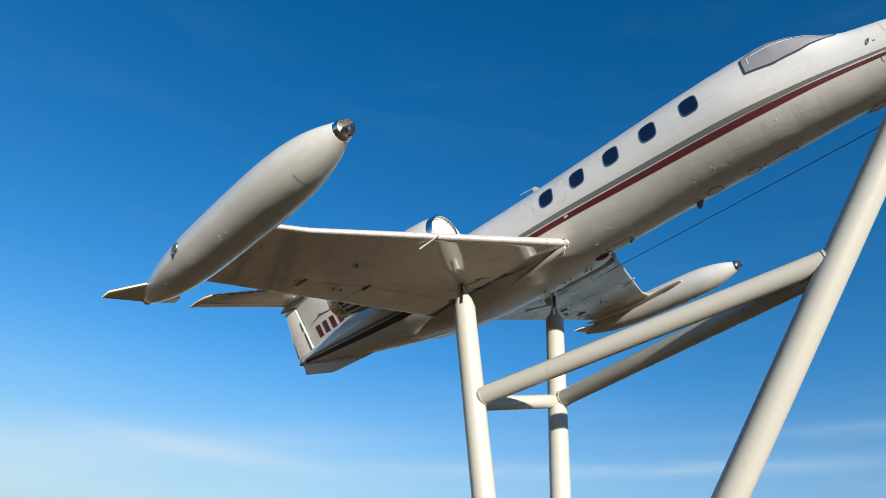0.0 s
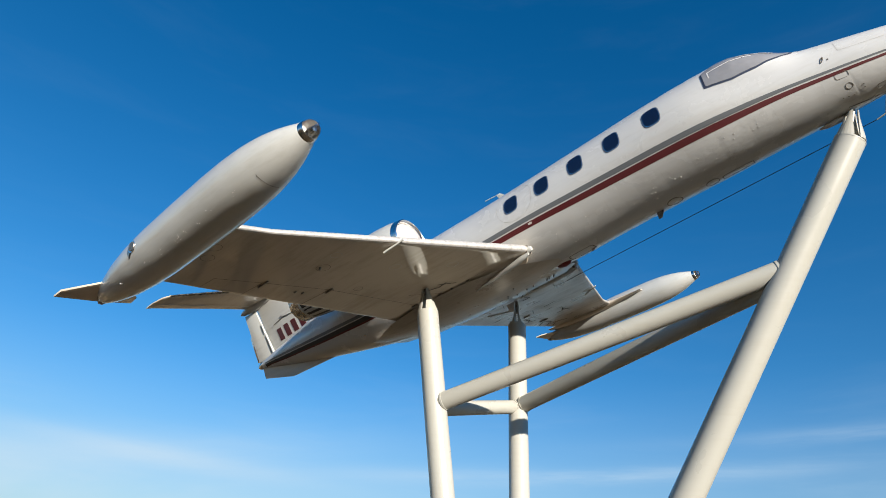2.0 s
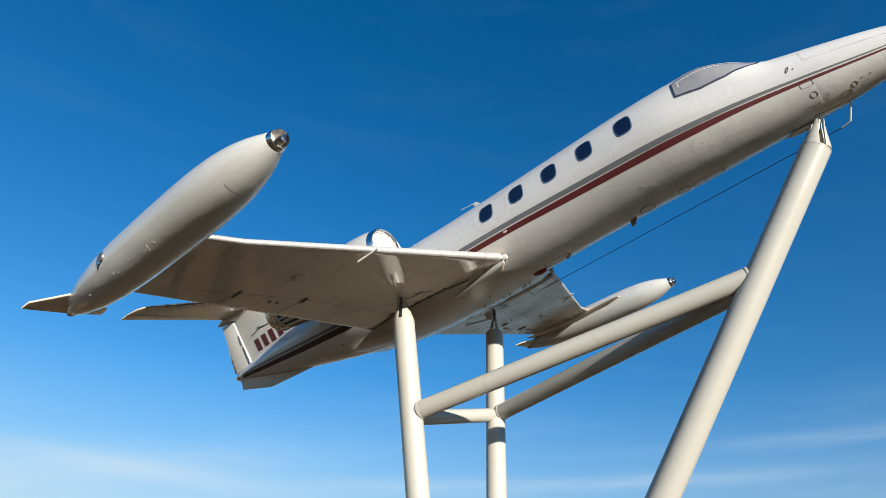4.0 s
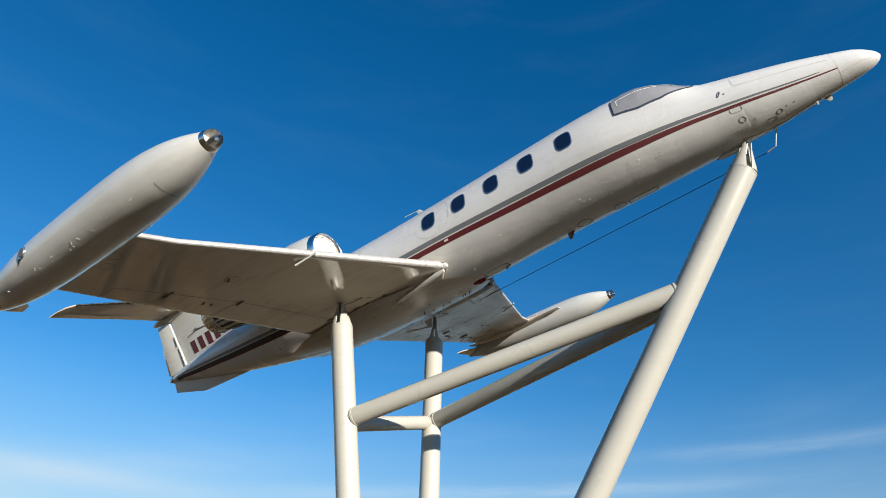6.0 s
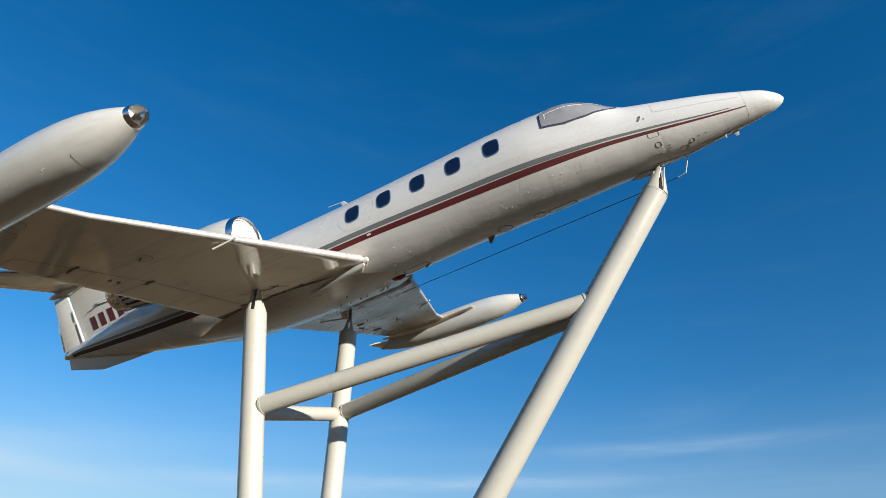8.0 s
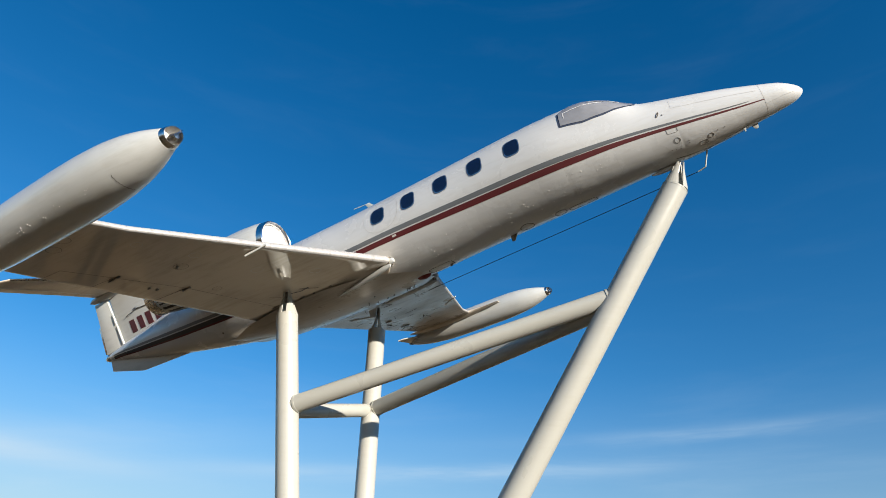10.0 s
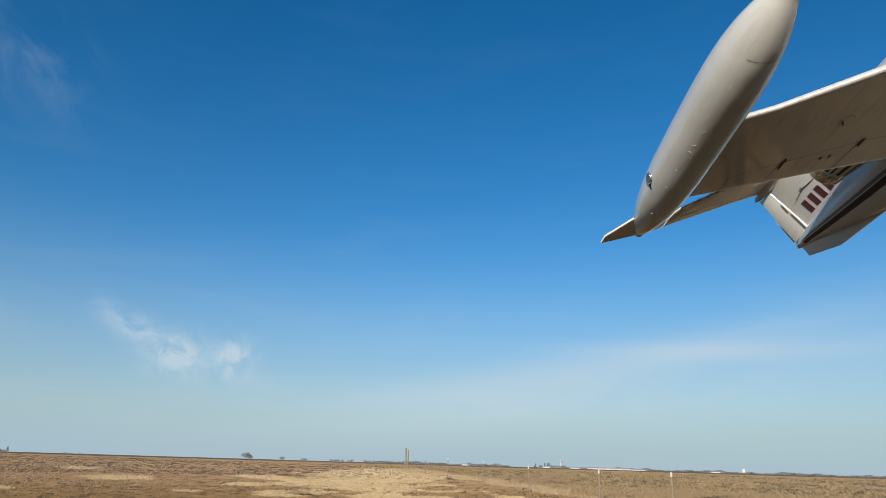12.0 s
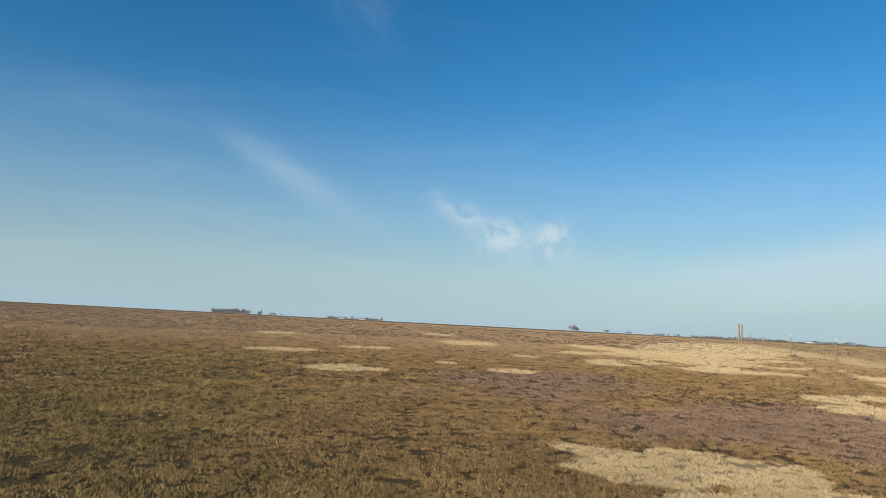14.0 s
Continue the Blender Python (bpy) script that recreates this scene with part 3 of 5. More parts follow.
# ---- tip tanks
def tip_tank(side):
    y, z = side * 5.74, -0.04
    prof = [(5.86, 0.112), (5.95, 0.148), (6.1, 0.200), (6.3, 0.250), (6.55, 0.288), (6.85, 0.308), (7.2, 0.314), (7.8, 0.311), (8.4, 0.300), (8.8, 0.278), (9.15, 0.238),
            (9.45, 0.18), (9.65, 0.125), (9.78, 0.08), (9.84, 0.03)]
    xs = np.linspace(prof[0][0], prof[-1][0], 60)
    rs = np.interp(xs, [p[0] for p in prof], [p[1] for p in prof])
    rs[1:-1] = (rs[:-2] + 2 * rs[1:-1] + rs[2:]) / 4
    tank = part("tip_tank", revolve(list(zip(xs, rs)), (y, z), 48), WHITE, plane, "white torpedo-shaped wing tip fuel tank")
    part("lamp_ring", revolve([(5.80, 0.094), (5.81, 0.104), (5.87, 0.112), (5.90, 0.113)], (y, z), 36, (False, False)), LIP, tank, "chrome ring of the nose lamp")
    part("lamp_well", revolve([(5.885, 0.005), (5.87, 0.05), (5.83, 0.088), (5.80, 0.095)], (y, z), 32, (True, False)), DULL, tank)
    part("lamp_bulb", revolve([(5.74, 0.004), (5.75, 0.025), (5.79, 0.036), (5.86, 0.03)], (y, z - 0.02), 16), STEEL, tank)
    part("lamp_cross", slab([(-5.72, y + 0.06, z + 0.05), (-5.72, y - 0.06, z - 0.05), (-5.86, y - 0.075, z - 0.06), (-5.86, y + 0.075, z + 0.06)], 0.012, (0, 1, -1)), STEEL, tank)
    dome = part("lamp_dome", revolve([(5.705, 0.006), (5.709, 0.03), (5.722, 0.058), (5.748, 0.082), (5.80, 0.098)], (y, z), 32, (True, False)), LENS, tank, "clear glass nose dome")
    dome.visible_shadow = False
    def skin(s, a, off=0.0):
        r = float(np.interp(s, xs, rs)) + off
        return Vector((-s, y + side * r * math.cos(radians(a)), z + r * math.sin(radians(a))))

    for s in (6.42, 9.05):
        # the joint shows dark along the lower half alone, where the filler has cracked
        bm = bmesh.new()
        bridge_rings(bm, [[skin(s + 0.006 * math.sin(a * 0.9) + u, a, 0.0015) for u in (0.0, 0.004 + 0.003 * abs(math.sin(a * 0.23)))] for a in range(-104, -40, 4)], close=False, cap=(False, False))
        part("tank_seam", bm, THIN if s < 7 else FAINT, tank, "cracked joint in the paint")

    # screws along the outer underside
    rng = random.Random(5)
    spots = []
    for k in range(30):
        s = rng.choice((6.75, 7.15, 7.4, 7.62, 7.75, 7.95, 8.1, 8.3, 8.42, 9.0)) + rng.uniform(-0.045, 0.045)
        a = -41 + rng.choice((-7, -3, 0, 5)) + rng.uniform(-2, 2) - 2 * (s - 6.5)
        spots.append((skin(s, a), skin(s, a, 0.1) - skin(s, a), rng.choice((0.004, 0.005, 0.007))))
    dots("screw", spots, SCREW, tank, "bright screw head")
    # filler cap with its dark recess
    p, q = skin(8.50, 8, -0.01), skin(8.50, 8, 0.015)
    cap = part("filler_cap", tube(p, q, 0.055, 20), DULL, tank, "round metal filler cap")
    part("cap_rim", tube(p, skin(8.50, 8, 0.008), 0.072, 20), LIP, cap)
    stain = [skin(8.565 + 0.022 * math.cos(t) - 0.02 * math.sin(t), -7 + 6.5 * math.sin(t), 0.004) for t in (2 * math.pi * k / 14 for k in range(14))]
    bm = bmesh.new()
    bm.faces.new([bm.verts.new(p) for p in stain])
    part("cap_stain", bm, SOOT, cap)
    # outboard fin at the back and its inboard twin
    for out in (1, -1):
        w = 0.38 if out == 1 else 0.34
        pts = [(-9.37, y + out * side * 0.10, z + 0.04), (-9.80, y + out * side * (0.10 + w), z + 0.06), (-9.97, y + out * side * (0.11 + w), z + 0.06), (-9.83, y + out * side * 0.02, z - 0.02)]
        part("tank_fin", slab(pts, 0.03, (0, 0, 1), 0.012), WHITE_WING, tank, "small swept stabilising fin")
    part("tank_tail", revolve([(9.72, 0.07), (9.83, 0.05), (9.90, 0.01)], (y, z - 0.02), 16), DULL, tank)
    # fillet where the tank meets the wing
    rows = []
    for s, h in ((7.0, 0.01), (7.3, 0.035), (7.8, 0.085), (8.5, 0.11), (9.1, 0.085), (9.45, 0.03), (9.6, 0.008)):
        yy = side * 5.46
        rows.append([(-s, yy + 0.16 * math.cos(t), wing_z(5.4) - 0.0 + h * math.sin(t)) for t in (2 * math.pi * k / 16 for k in range(16))])
    part("tank_fillet", surface(rows), WHITE_WING, tank)
    return tank


for side in (-1, 1):
    tip_tank(side)


# ---- engines
def engine(side):
    y, z = side * 1.23, 0.84
    nac = part("engine_nacelle", revolve([(8.36, 0.395), (8.5, 0.425), (8.8, 0.452), (9.3, 0.465), (9.9, 0.45), (10.4, 0.41), (10.8, 0.36), (11.0, 0.325)], (y, z), 48, (False, False)), WHITE, plane, "white turbofan engine nacelle")
    part("intake_lip", revolve([(8.42, 0.335), (8.30, 0.335), (8.265, 0.35), (8.255, 0.367), (8.27, 0.385), (8.37, 0.399)], (y, z), 48, (False, False)), LIP, nac, "polished metal intake lip")
    part("intake_duct", revolve([(8.41, 0.336), (8.60, 0.33)], (y, z), 40, (False, False)), SOOT, nac)
    part("intake_cover", revolve([(8.335, 0.335), (8.322, 0.20), (8.315, 0.02)], (y, z), 40, (False, True)), COVER, nac, "cream cover inside the intake")
    part("exhaust_ring", revolve([(10.9, 0.335), (11.0, 0.33), (11.2, 0.315), (11.22, 0.30), (11.2, 0.285), (10.9, 0.28)], (y, z), 40, (False, False)), STEEL, nac, "burnt metal exhaust ring")
    part("exhaust_duct", revolve([(11.2, 0.286), (10.7, 0.26), (10.6, 0.02)], (y, z), 32, (False, True)), SOOT, nac)
    part("exhaust_cone", revolve([(10.6, 0.16), (10.95, 0.12), (11.25, 0.03)], (y, z), 24), DULL, nac)
    part("engine_pylon", surface([foil((-8.9, side * 0.55, 0.78), 2.2, 0.2, share=0.5), foil((-8.9, side * 1.0, 0.86), 2.0, 0.18, share=0.5)]), WHITE, nac)
    xs = np.linspace(8.55, 10.9, 30)
    bm = bmesh.new()
    last = None
    for s in xs:
        r = float(np.interp(s, [8.36, 8.5, 8.8, 9.3, 9.9, 10.4, 10.8, 11.0], [0.395, 0.425, 0.452, 0.465, 0.45, 0.41, 0.36, 0.325])) + 0.004
        row = [bm.verts.new((-s, y + side * r * math.cos(radians(a)), z + r * math.sin(radians(a)))) for a in (-36, -27, -18, -10)]
        if last:
            for k in range(3):
                bm.faces.new((last[k], last[k + 1], row[k + 1], row[k]))
        last = row
    part("stripe", bm, BLACK, nac, "black stripe")
    # lower black paint, widened underneath to paint in the wing's shade as well
    bm = bmesh.new()
    last = None
    for s in xs:
        r = float(np.interp(s, [8.36, 8.5, 8.8, 9.3, 9.9, 10.4, 10.8, 11.0], [0.395, 0.425, 0.452, 0.465, 0.45, 0.41, 0.36, 0.325])) + 0.004
        row = [bm.verts.new((-s, y + side * r * math.cos(radians(a)), z + r * math.sin(radians(a)))) for a in (-128, -106, -84, -63, -42)]
        if last:
            for k in range(4):
                bm.faces.new((last[k], last[k + 1], row[k + 1], row[k]))
        last = row
    part("stripe", bm, BLACK, nac, "black stripe")


for side in (-1, 1):
    engine(side)


# ---- tail
def flat_foil(pts_low, pts_high, thick_low, thick_high, clip=(0, 1)):
    """An upright aerofoil between two levels: (front station, back station, height)."""
    a = foil((-pts_low[0], 0, pts_low[2]), pts_low[1] - pts_low[0], thick_low, (0, 1, 0), share=0.5, clip=clip)
    b = foil((-pts_high[0], 0, pts_high[2]), pts_high[1] - pts_high[0], thick_high, (0, 1, 0), share=0.5, clip=clip)
    return surface([a, b])


def fin_skin(s, z, side, off=0.0):
    """A point on the side of the tail fin."""
    t = (z - 0.72) / 1.40
    x = (s - 11.25 - 1.83 * t) / (2.37 - 1.40 * t)
    half = 5 * (0.2969 * math.sqrt(max(0.0, x)) - 0.126 * x - 0.3516 * x * x + 0.2843 * x ** 3 - 0.1015 * x ** 4) + 0.006
    return Vector((-s, side * ((0.20 - 0.09 * t) * half + off), z))


fin = part("tail_fin", flat_foil((11.25, 13.62, 0.72), (13.08, 14.05, 2.12), 0.20, 0.11), WHITE, plane, "white swept tail fin")
part("rudder", slab([(-13.63, 0, 0.80), (-14.20, 0, 0.76), (-14.47, 0, 2.02), (-14.06, 0, 2.02)], 0.075, (0, 1, 0), 0.03), WHITE, fin, "pale grey-white rudder")
part("trim_tab", slab([(-14.205, 0, 0.80), (-14.26, 0, 0.80), (-14.40, 0, 1.45), (-14.34, 0, 1.45)], 0.05, (0, 1, 0), 0.01), LIP, fin)
for side in (-1, 1):
    y = side * 0.062
    part("hinge_cover", slab([(-13.62, y, 0.84), (-13.645, y, 0.84), (-13.80, y * 0.9, 1.30), (-13.775, y * 0.9, 1.30)], 0.012), SCREW, fin, "bright hinge cover")
    part("hinge_cover", slab([(-13.80, y, 1.36), (-13.825, y, 1.36), (-13.90, y * 0.9, 1.60), (-13.875, y * 0.9, 1.60)], 0.012), SCREW, fin, "bright hinge cover")
    part("seam", slab([(-13.45, y * 1.2, 1.40), (-12.2, y * 1.6, 1.62), (-12.2, y * 1.6, 1.63), (-13.45, y * 1.2, 1.412)], 0.008), SEAM, fin)
    # pointed blue-grey patch at the foot of the fin
    pts = [(-13.5, side * 0.11, 0.80), (-12.25, side * 0.15, 1.02), (-11.5, side * 0.13, 1.06), (-11.6, side * 0.14, 0.94), (-12.4, side * 0.16, 0.86)]
    part("fin_patch", slab(pts, 0.012), BLUEGREY, fin, "pointed blue-grey patch")
    lens = [fin_skin(12.88 + 0.30 * math.cos(t), 1.50 + 0.045 * math.sin(t) + 0.02 * math.cos(t), side, 0.004) for t in (2 * math.pi * k / 18 for k in range(18))]
    part("fin_scoop", slab(lens, 0.05, (0, 1, 0), 0.012), WHITE, fin, "flat oval fairing on the fin")
    # registration marks as plain bars
    for k in range(5):
        s = 13.24 - 0.265 * k
        zl = 0.985 + 0.008 * k
        bar = [fin_skin(bs, bz, side, 0.003) for bs, bz in ((s + 0.08, zl), (s - 0.08, zl), (s - 0.03, zl + 0.15), (s + 0.02, zl + 0.30), (s + 0.18, zl + 0.30), (s + 0.13, zl + 0.15))]
        part("registration_bar", slab(bar, 0.006, (0, 1, 0.1)), LETTER, fin, "dark red registration bar", smooth=False)
part("tail_bullet", revolve([(12.95, 0.01), (13.1, 0.07), (13.5, 0.115), (14.1, 0.12), (14.5, 0.07), (14.62, 0.02)], (0, 2.13), 24), WHITE, fin, "fairing where fin and tailplane meet")
for side in (-1, 1):
    secs = [foil((-a, side * y, 2.17), b - a, 0.085 * (b - a), share=0.5) for y, a, b in ((0.02, 12.98, 14.36), (0.8, 13.34, 14.46), (1.9, 13.86, 14.66), (2.18, 14.0, 14.71), (2.28, 14.16, 14.74), (2.33, 14.42, 14.76))]
    tp = part("tailplane", surface(secs), WHITE_WING, plane, "white tailplane with a dark de-icing edge")
    edge = [foil((-(a - 0.005), side * y, 2.17), b - a, 0.085 * (b - a) + 0.01, share=0.5, clip=(0, 0.06), n=6) for y, a, b in ((0.15, 13.04, 14.37), (0.8, 13.34, 14.46), (1.9, 13.86, 14.66), (2.18, 14.0, 14.71))]
    part("leading_edge", surface(edge), STEEL, tp)
    st = bmesh.new()
    slab([(-14.05, side * 0.1, 2.115), (-14.40, side * 2.2, 2.135), (-14.412, side * 2.2, 2.135), (-14.062, side * 0.1, 2.115)], 0.006, (0, 0, 1), bm=st)
    part("seam", st, FAINT, tp)
vent = part("ventral_fin", slab([(-11.7, 0, 0.06), (-13.18, 0, 0.11), (-14.08, 0, 0.36), (-14.12, 0, 0.64), (-13.0, 0, 0.42)], 0.06, (0, 1, 0), 0.02), WHITE, plane, "white ventral fin under the tail cone")
part("tail_light", revolve([(14.08, 0.085), (14.16, 0.08), (14.24, 0.05), (14.27, 0.01)], (0, 0.68), 20), STEEL, plane, "bare metal tail light cap")


# ---- small fittings on the body
def blade(s, a, length, height, lean, side=-1, thick=0.02, mat=None, name="blade_antenna", label="white blade antenna"):
    base = on_body(s, a, -0.01, side)
    z, r = body_at(s)
    out = Vector((0, base.y, base.z - z)).normalized()
    aft = Vector((-1, 0, 0))
    pts = [base + aft * (-length / 2), base + aft * (length / 2), base + aft * (length * 0.35 + lean) + out * height, base + aft * (-length * 0.05 + lean) + out * height]
    return part(name, slab(pts, thick, out.cross(aft), 0.006), mat or WHITE, plane, label)


blade(6.9, 88, 0.20, 0.17, 0.10)
base = on_body(6.9, 88, 0.15)
part("whip_antenna", tube(base + Vector((-0.08, 0, 0)), base + Vector((-0.42, 0, 0.02)), 0.008, 8), WHITE, plane, "thin swept wire antenna")
blade(4.57, -92, 0.13, 0.11, 0.02, mat=DULL, label="dark drain mast under the belly")
blade(5.75, -92, 0.09, 0.05, 0.02, mat=DULL, label="dark drain mast under the belly")
blade(0.72, -98, 0.10, 0.075, -0.03, label="white probe under the nose")
blade(0.86, -84, 0.035, 0.07, 0.0, label="white probe under the nose", thick=0.012)
for s, a, w, h, pw, inner in ((3.35, -90, 0.46, 0.14, 8, 0.94), (3.72, -88, 0.2, 0.2, 2, 0.90), (4.30, -86, 0.24, 0.24, 2, 0.90), (5.93, -88, 0.46, 0.2, 8, 0.94), (1.76, -21, 0.15, 0.08, 6, 0.9),
                             (1.74, -40, 0.085, 0.085, 2, 0.84), (1.42, -64, 0.12, 0.075, 6, 0.84), (1.30, -55, 0.075, 0.075, 2, 0.82)):
    part("access_panel", body_patch(s, a, w, h, 0.003, pw, -1, inner if s > 3 else (1 + inner) / 2, rings=1, seg=28), SEAM if s > 3 else THIN, plane, "outline of a small access panel")
for s, a in ((1.86, -55), (1.80, -56), (1.74, -57), (1.60, -47), (1.60, -52), (1.1, -50), (1.2, -50)):
    part("static_port", body_patch(s, a, 0.014, 0.014, 0.004, 2, seg=10, rings=1), THIN, plane)
part("angle_vane", body_patch(1.86, 12, 0.03, 0.09, 0.008, 2.4, inner=0.6, rings=1, lean=-0.5, seg=16), THIN, plane, "small airflow vane")
part("angle_vane", body_patch(1.80, 10, 0.02, 0.02, 0.005, 2, seg=12), THIN, plane)
# nose baggage door and radome seams
for side in (-1, 1):
    bm = bmesh.new()
    part("baggage_door_seam", body_band(np.linspace(0.56, 1.66, 20), np.linspace(17, 20, 20), np.linspace(18.0, 20.6, 20), 0.002, side, 1), FAINT, plane)
    part("baggage_door_seam", body_band([1.655, 1.661], [20, 20], [46, 46], 0.002, side, 4), FAINT, plane)
    part("stripe_gap", body_band(np.linspace(0.8, 1.85, 24), np.linspace(-79, -104, 24), np.linspace(-77.4, -102.2, 24), 0.002, side, 1), SEAM, plane)
part("radome_seam", revolve([(0.50, 0.2495), (0.504, 0.2505)], (0, 0.1112), 48, (False, False)), FAINT, plane)
part("radome_strip", body_band(np.linspace(0.1, 0.5, 12), np.linspace(-18, -34, 12), np.linspace(-17, -33.2, 12), 0.002, -1, 1), FAINT, plane)
part("keel_fairing", revolve([(1.86, 0.008), (1.90, 0.034), (2.02, 0.040), (2.16, 0.034), (2.26, 0.008)], (0.02, -0.272), 18), SCREW, plane, "slim white fairing beside the front mount")
# dark clips along the joint of belly and fairing
for cs, cy in ((7.54, 0.13), (7.27, -0.10), (7.44, 0.28), (7.22, 0.27), (7.08, 0.26), (6.80, 0.27), (6.66, 0.26), (7.6, 0.22), (6.74, 0.25)):
    part("belly_clip", tube((-cs, cy, -0.36), (-cs - 0.03, cy + 0.01, -0.392), 0.012, 8), DULL, plane, "dark clip under the belly")
part("beacon", revolve([(6.18, 0.01), (6.21, 0.045), (6.3, 0.066), (6.41, 0.045), (6.45, 0.01)], (0.02, -0.345), 20), BEACON, plane, "dark red belly beacon")
part("tail_lamp", body_patch(10.45, -46, 0.04, 0.04, 0.012, 2, seg=12), LIP, plane)
part("stripe_label", body_patch(6.3, angle_of(6.3, 0.238), 0.075, 0.035, 0.005, 6, seg=16), COVER, plane, "small pale placard on the stripe")
# seams and rivet lines round the belly
for s in (2.6, 3.3, 4.2, 5.1, 5.75, 10.6):
    part("frame_seam", body_band([s, s + 0.0025], [-88, -88], [-34, -34], 0.0012, -1, 20), FAINT, plane)
rng = random.Random(8)
spots = []
for k in range(34):
    s, a = rng.uniform(2.4, 6.2), rng.uniform(-66, -36)
    spots.append((on_body(s, a), on_body(s, a, 0.1) - on_body(s, a), rng.choice((0.007, 0.009, 0.012))))
dots("screw", spots, SCREW, plane, "bright screw head")
# bent pitot mast and the wire that runs aft under the belly
m0 = on_body(1.42, -104)
m1 = m0 + Vector((-0.11, 0.02, -0.22))
m2 = m1 + Vector((-0.12, 0.02, -0.02))
mast = tube(m0, m1, 0.012, 10, 0.010)
tube(m1, m2, 0.010, 10, bm=mast)
part("bent_mast", mast, WHITE, plane, "thin bent mast under the nose")
part("wire", tube(m2, (-7.34, 1.59, -0.145), 0.0055, 8), RUBBER, plane, "thin dark wire running aft under the belly")


# ---------------------------------------------------------------- the stand
stand = thing("display_stand", "cream-painted welded steel tube stand holding the jet on three legs", "monument stand")
R_LEG = 0.172


def head_plate(top, contact, r, profile, middle, slot):
    """One quarter of a slotted cone: a bent plate from the tube's end up to the mount."""
    axis = contact - top
    q = axis.to_track_quat("Z", "Y")
    bm = bmesh.new()
    outer, inner = [], []
    for h, k in profile:
        rad = r * k
        half = max(0.16, math.pi / 4 - slot / (2 * rad))
        rows = [], []
        for j in range(6):
            t = middle + half * (2 * j / 5 - 1)
            e = q @ Vector((math.cos(t), math.sin(t), 0))
            rows[0].append(bm.verts.new(top + axis * h + e * rad))
            rows[1].append(bm.verts.new(top + axis * h + e * max(0.012, rad - 0.02)))
        outer.append(rows[0]), inner.append(rows[1])
    for i in range(len(outer) - 1):
        for j in range(5):
            bm.faces.new((outer[i][j], outer[i][j + 1], outer[i + 1][j + 1], outer[i + 1][j]))
            bm.faces.new((inner[i][j], inner[i + 1][j], inner[i + 1][j + 1], inner[i][j + 1]))
        for j in (0, 5):
            bm.faces.new((outer[i][j], outer[i + 1][j], inner[i + 1][j], inner[i][j]))
    for i in (0, -1):
        for j in range(5):
            bm.faces.new((outer[i][j], outer[i][j + 1], inner[i][j + 1], inner[i][j]))
    return bm


def leg(top, foot, contact, r, profile, finish, slot=0.075):
    """A round leg with a slotted, coned head and a pin under the aircraft."""
    top, foot, contact = Vector(top), Vector(foot), Vector(contact)
    d = (top - foot).normalized()
    lg = part("leg", tube(foot - d * 0.3, top, r, 40), CREAM, stand, "thick cream steel tube leg")
    up = contact - top
    part("top_plate", tube(top, top + d * 0.02, r * 0.97, 36, r * 0.93), finish, lg)
    for k in range(4):
        part("head_plate", head_plate(top, contact, r, profile, k * math.pi / 2 + 0.35, slot), finish, lg, "bent plate of the slotted head", smooth=False)
    part("pin", tube(top + up * 0.55, contact, 0.03, 16), DULL, lg, "dark mounting pin")
    part("weld_ring", tube(top - d * 0.008, top + d * 0.006, r + 0.002, 36), CREAM, lg)
    return lg


LEG_A = Vector((-2.809, 9.509, 6.222)), Vector((0.1736, 0.0508, -1.0))
LEG_B = Vector((-1.634, 11.769, 7.055)), Vector((0.0708, -0.1906, -1.0))
LEG_C = Vector((3.283, 7.645, 7.734)), Vector((-0.5246, 0.2923, -1.0))


def at_height(line, z):
    return line[0] + line[1] * (line[0].z - z)


CONE = [(0.0, 0.97), (0.10, 0.93), (0.45, 0.66), (0.75, 0.45), (0.97, 0.36)]
TAPER = [(0.0, 0.80), (0.12, 0.66), (0.32, 0.46), (0.55, 0.31), (0.97, 0.25)]
for line, ztop, r, shift, profile, finish in ((LEG_A, 5.85, 0.172, (0.0, 0, 0), CONE, CREAM), (LEG_B, 6.55, 0.164, (0.0, 0, 0), TAPER, CREAM), (LEG_C, 7.39, 0.186, (-0.12, 0, 0.02), CONE, CREAM)):
    leg(at_height(line, ztop), at_height(line, 0.0), at_height(line, line[0].z + 0.05) + Vector(shift), r, profile, finish)


def strut(a, b, r, label):
    ob = part("strut", tube(a, b, r, 36), CREAM, stand, label)
    a, b = Vector(a), Vector(b)
    d = (b - a).normalized()
    for p, k in ((a, 1), (b, -1)):
        part("weld_ring", tube(p + d * k * (R_LEG - 0.03), p + d * k * (R_LEG + 0.0), r + 0.008, 36), CREAM, ob)
    return ob


strut(at_height(LEG_A, 4.39), at_height(LEG_C, 5.84), 0.135, "sloping cream steel tube brace")
strut(at_height(LEG_B, 4.918), at_height(LEG_C, 5.71), 0.135, "sloping cream steel tube brace")
strut(at_height(LEG_A, 4.33), at_height(LEG_B, 4.918), 0.115, "short cream steel cross tube")


# ---------------------------------------------------------------- ground
def rise(x, y):
    """Height of the ground: a long gentle swell towards the fence."""
    u = -0.88 * x + 0.47 * y
    k = np.clip((u - 34.0) / 90.0, 0.0, 1.0)
    return 1.15 * (1.0 - (1.0 - k) ** 1.6)


def ground_z(x, y):
    """The swell with small uneven places, which fade out far off."""
    near = np.clip((130.0 - np.hypot(x, y)) / 60.0, 0.0, 1.0)
    return rise(x, y) + near * 0.012 * np.sin(2.3 * x + 1.1 * y) * np.cos(1.7 * y - 0.6 * x)


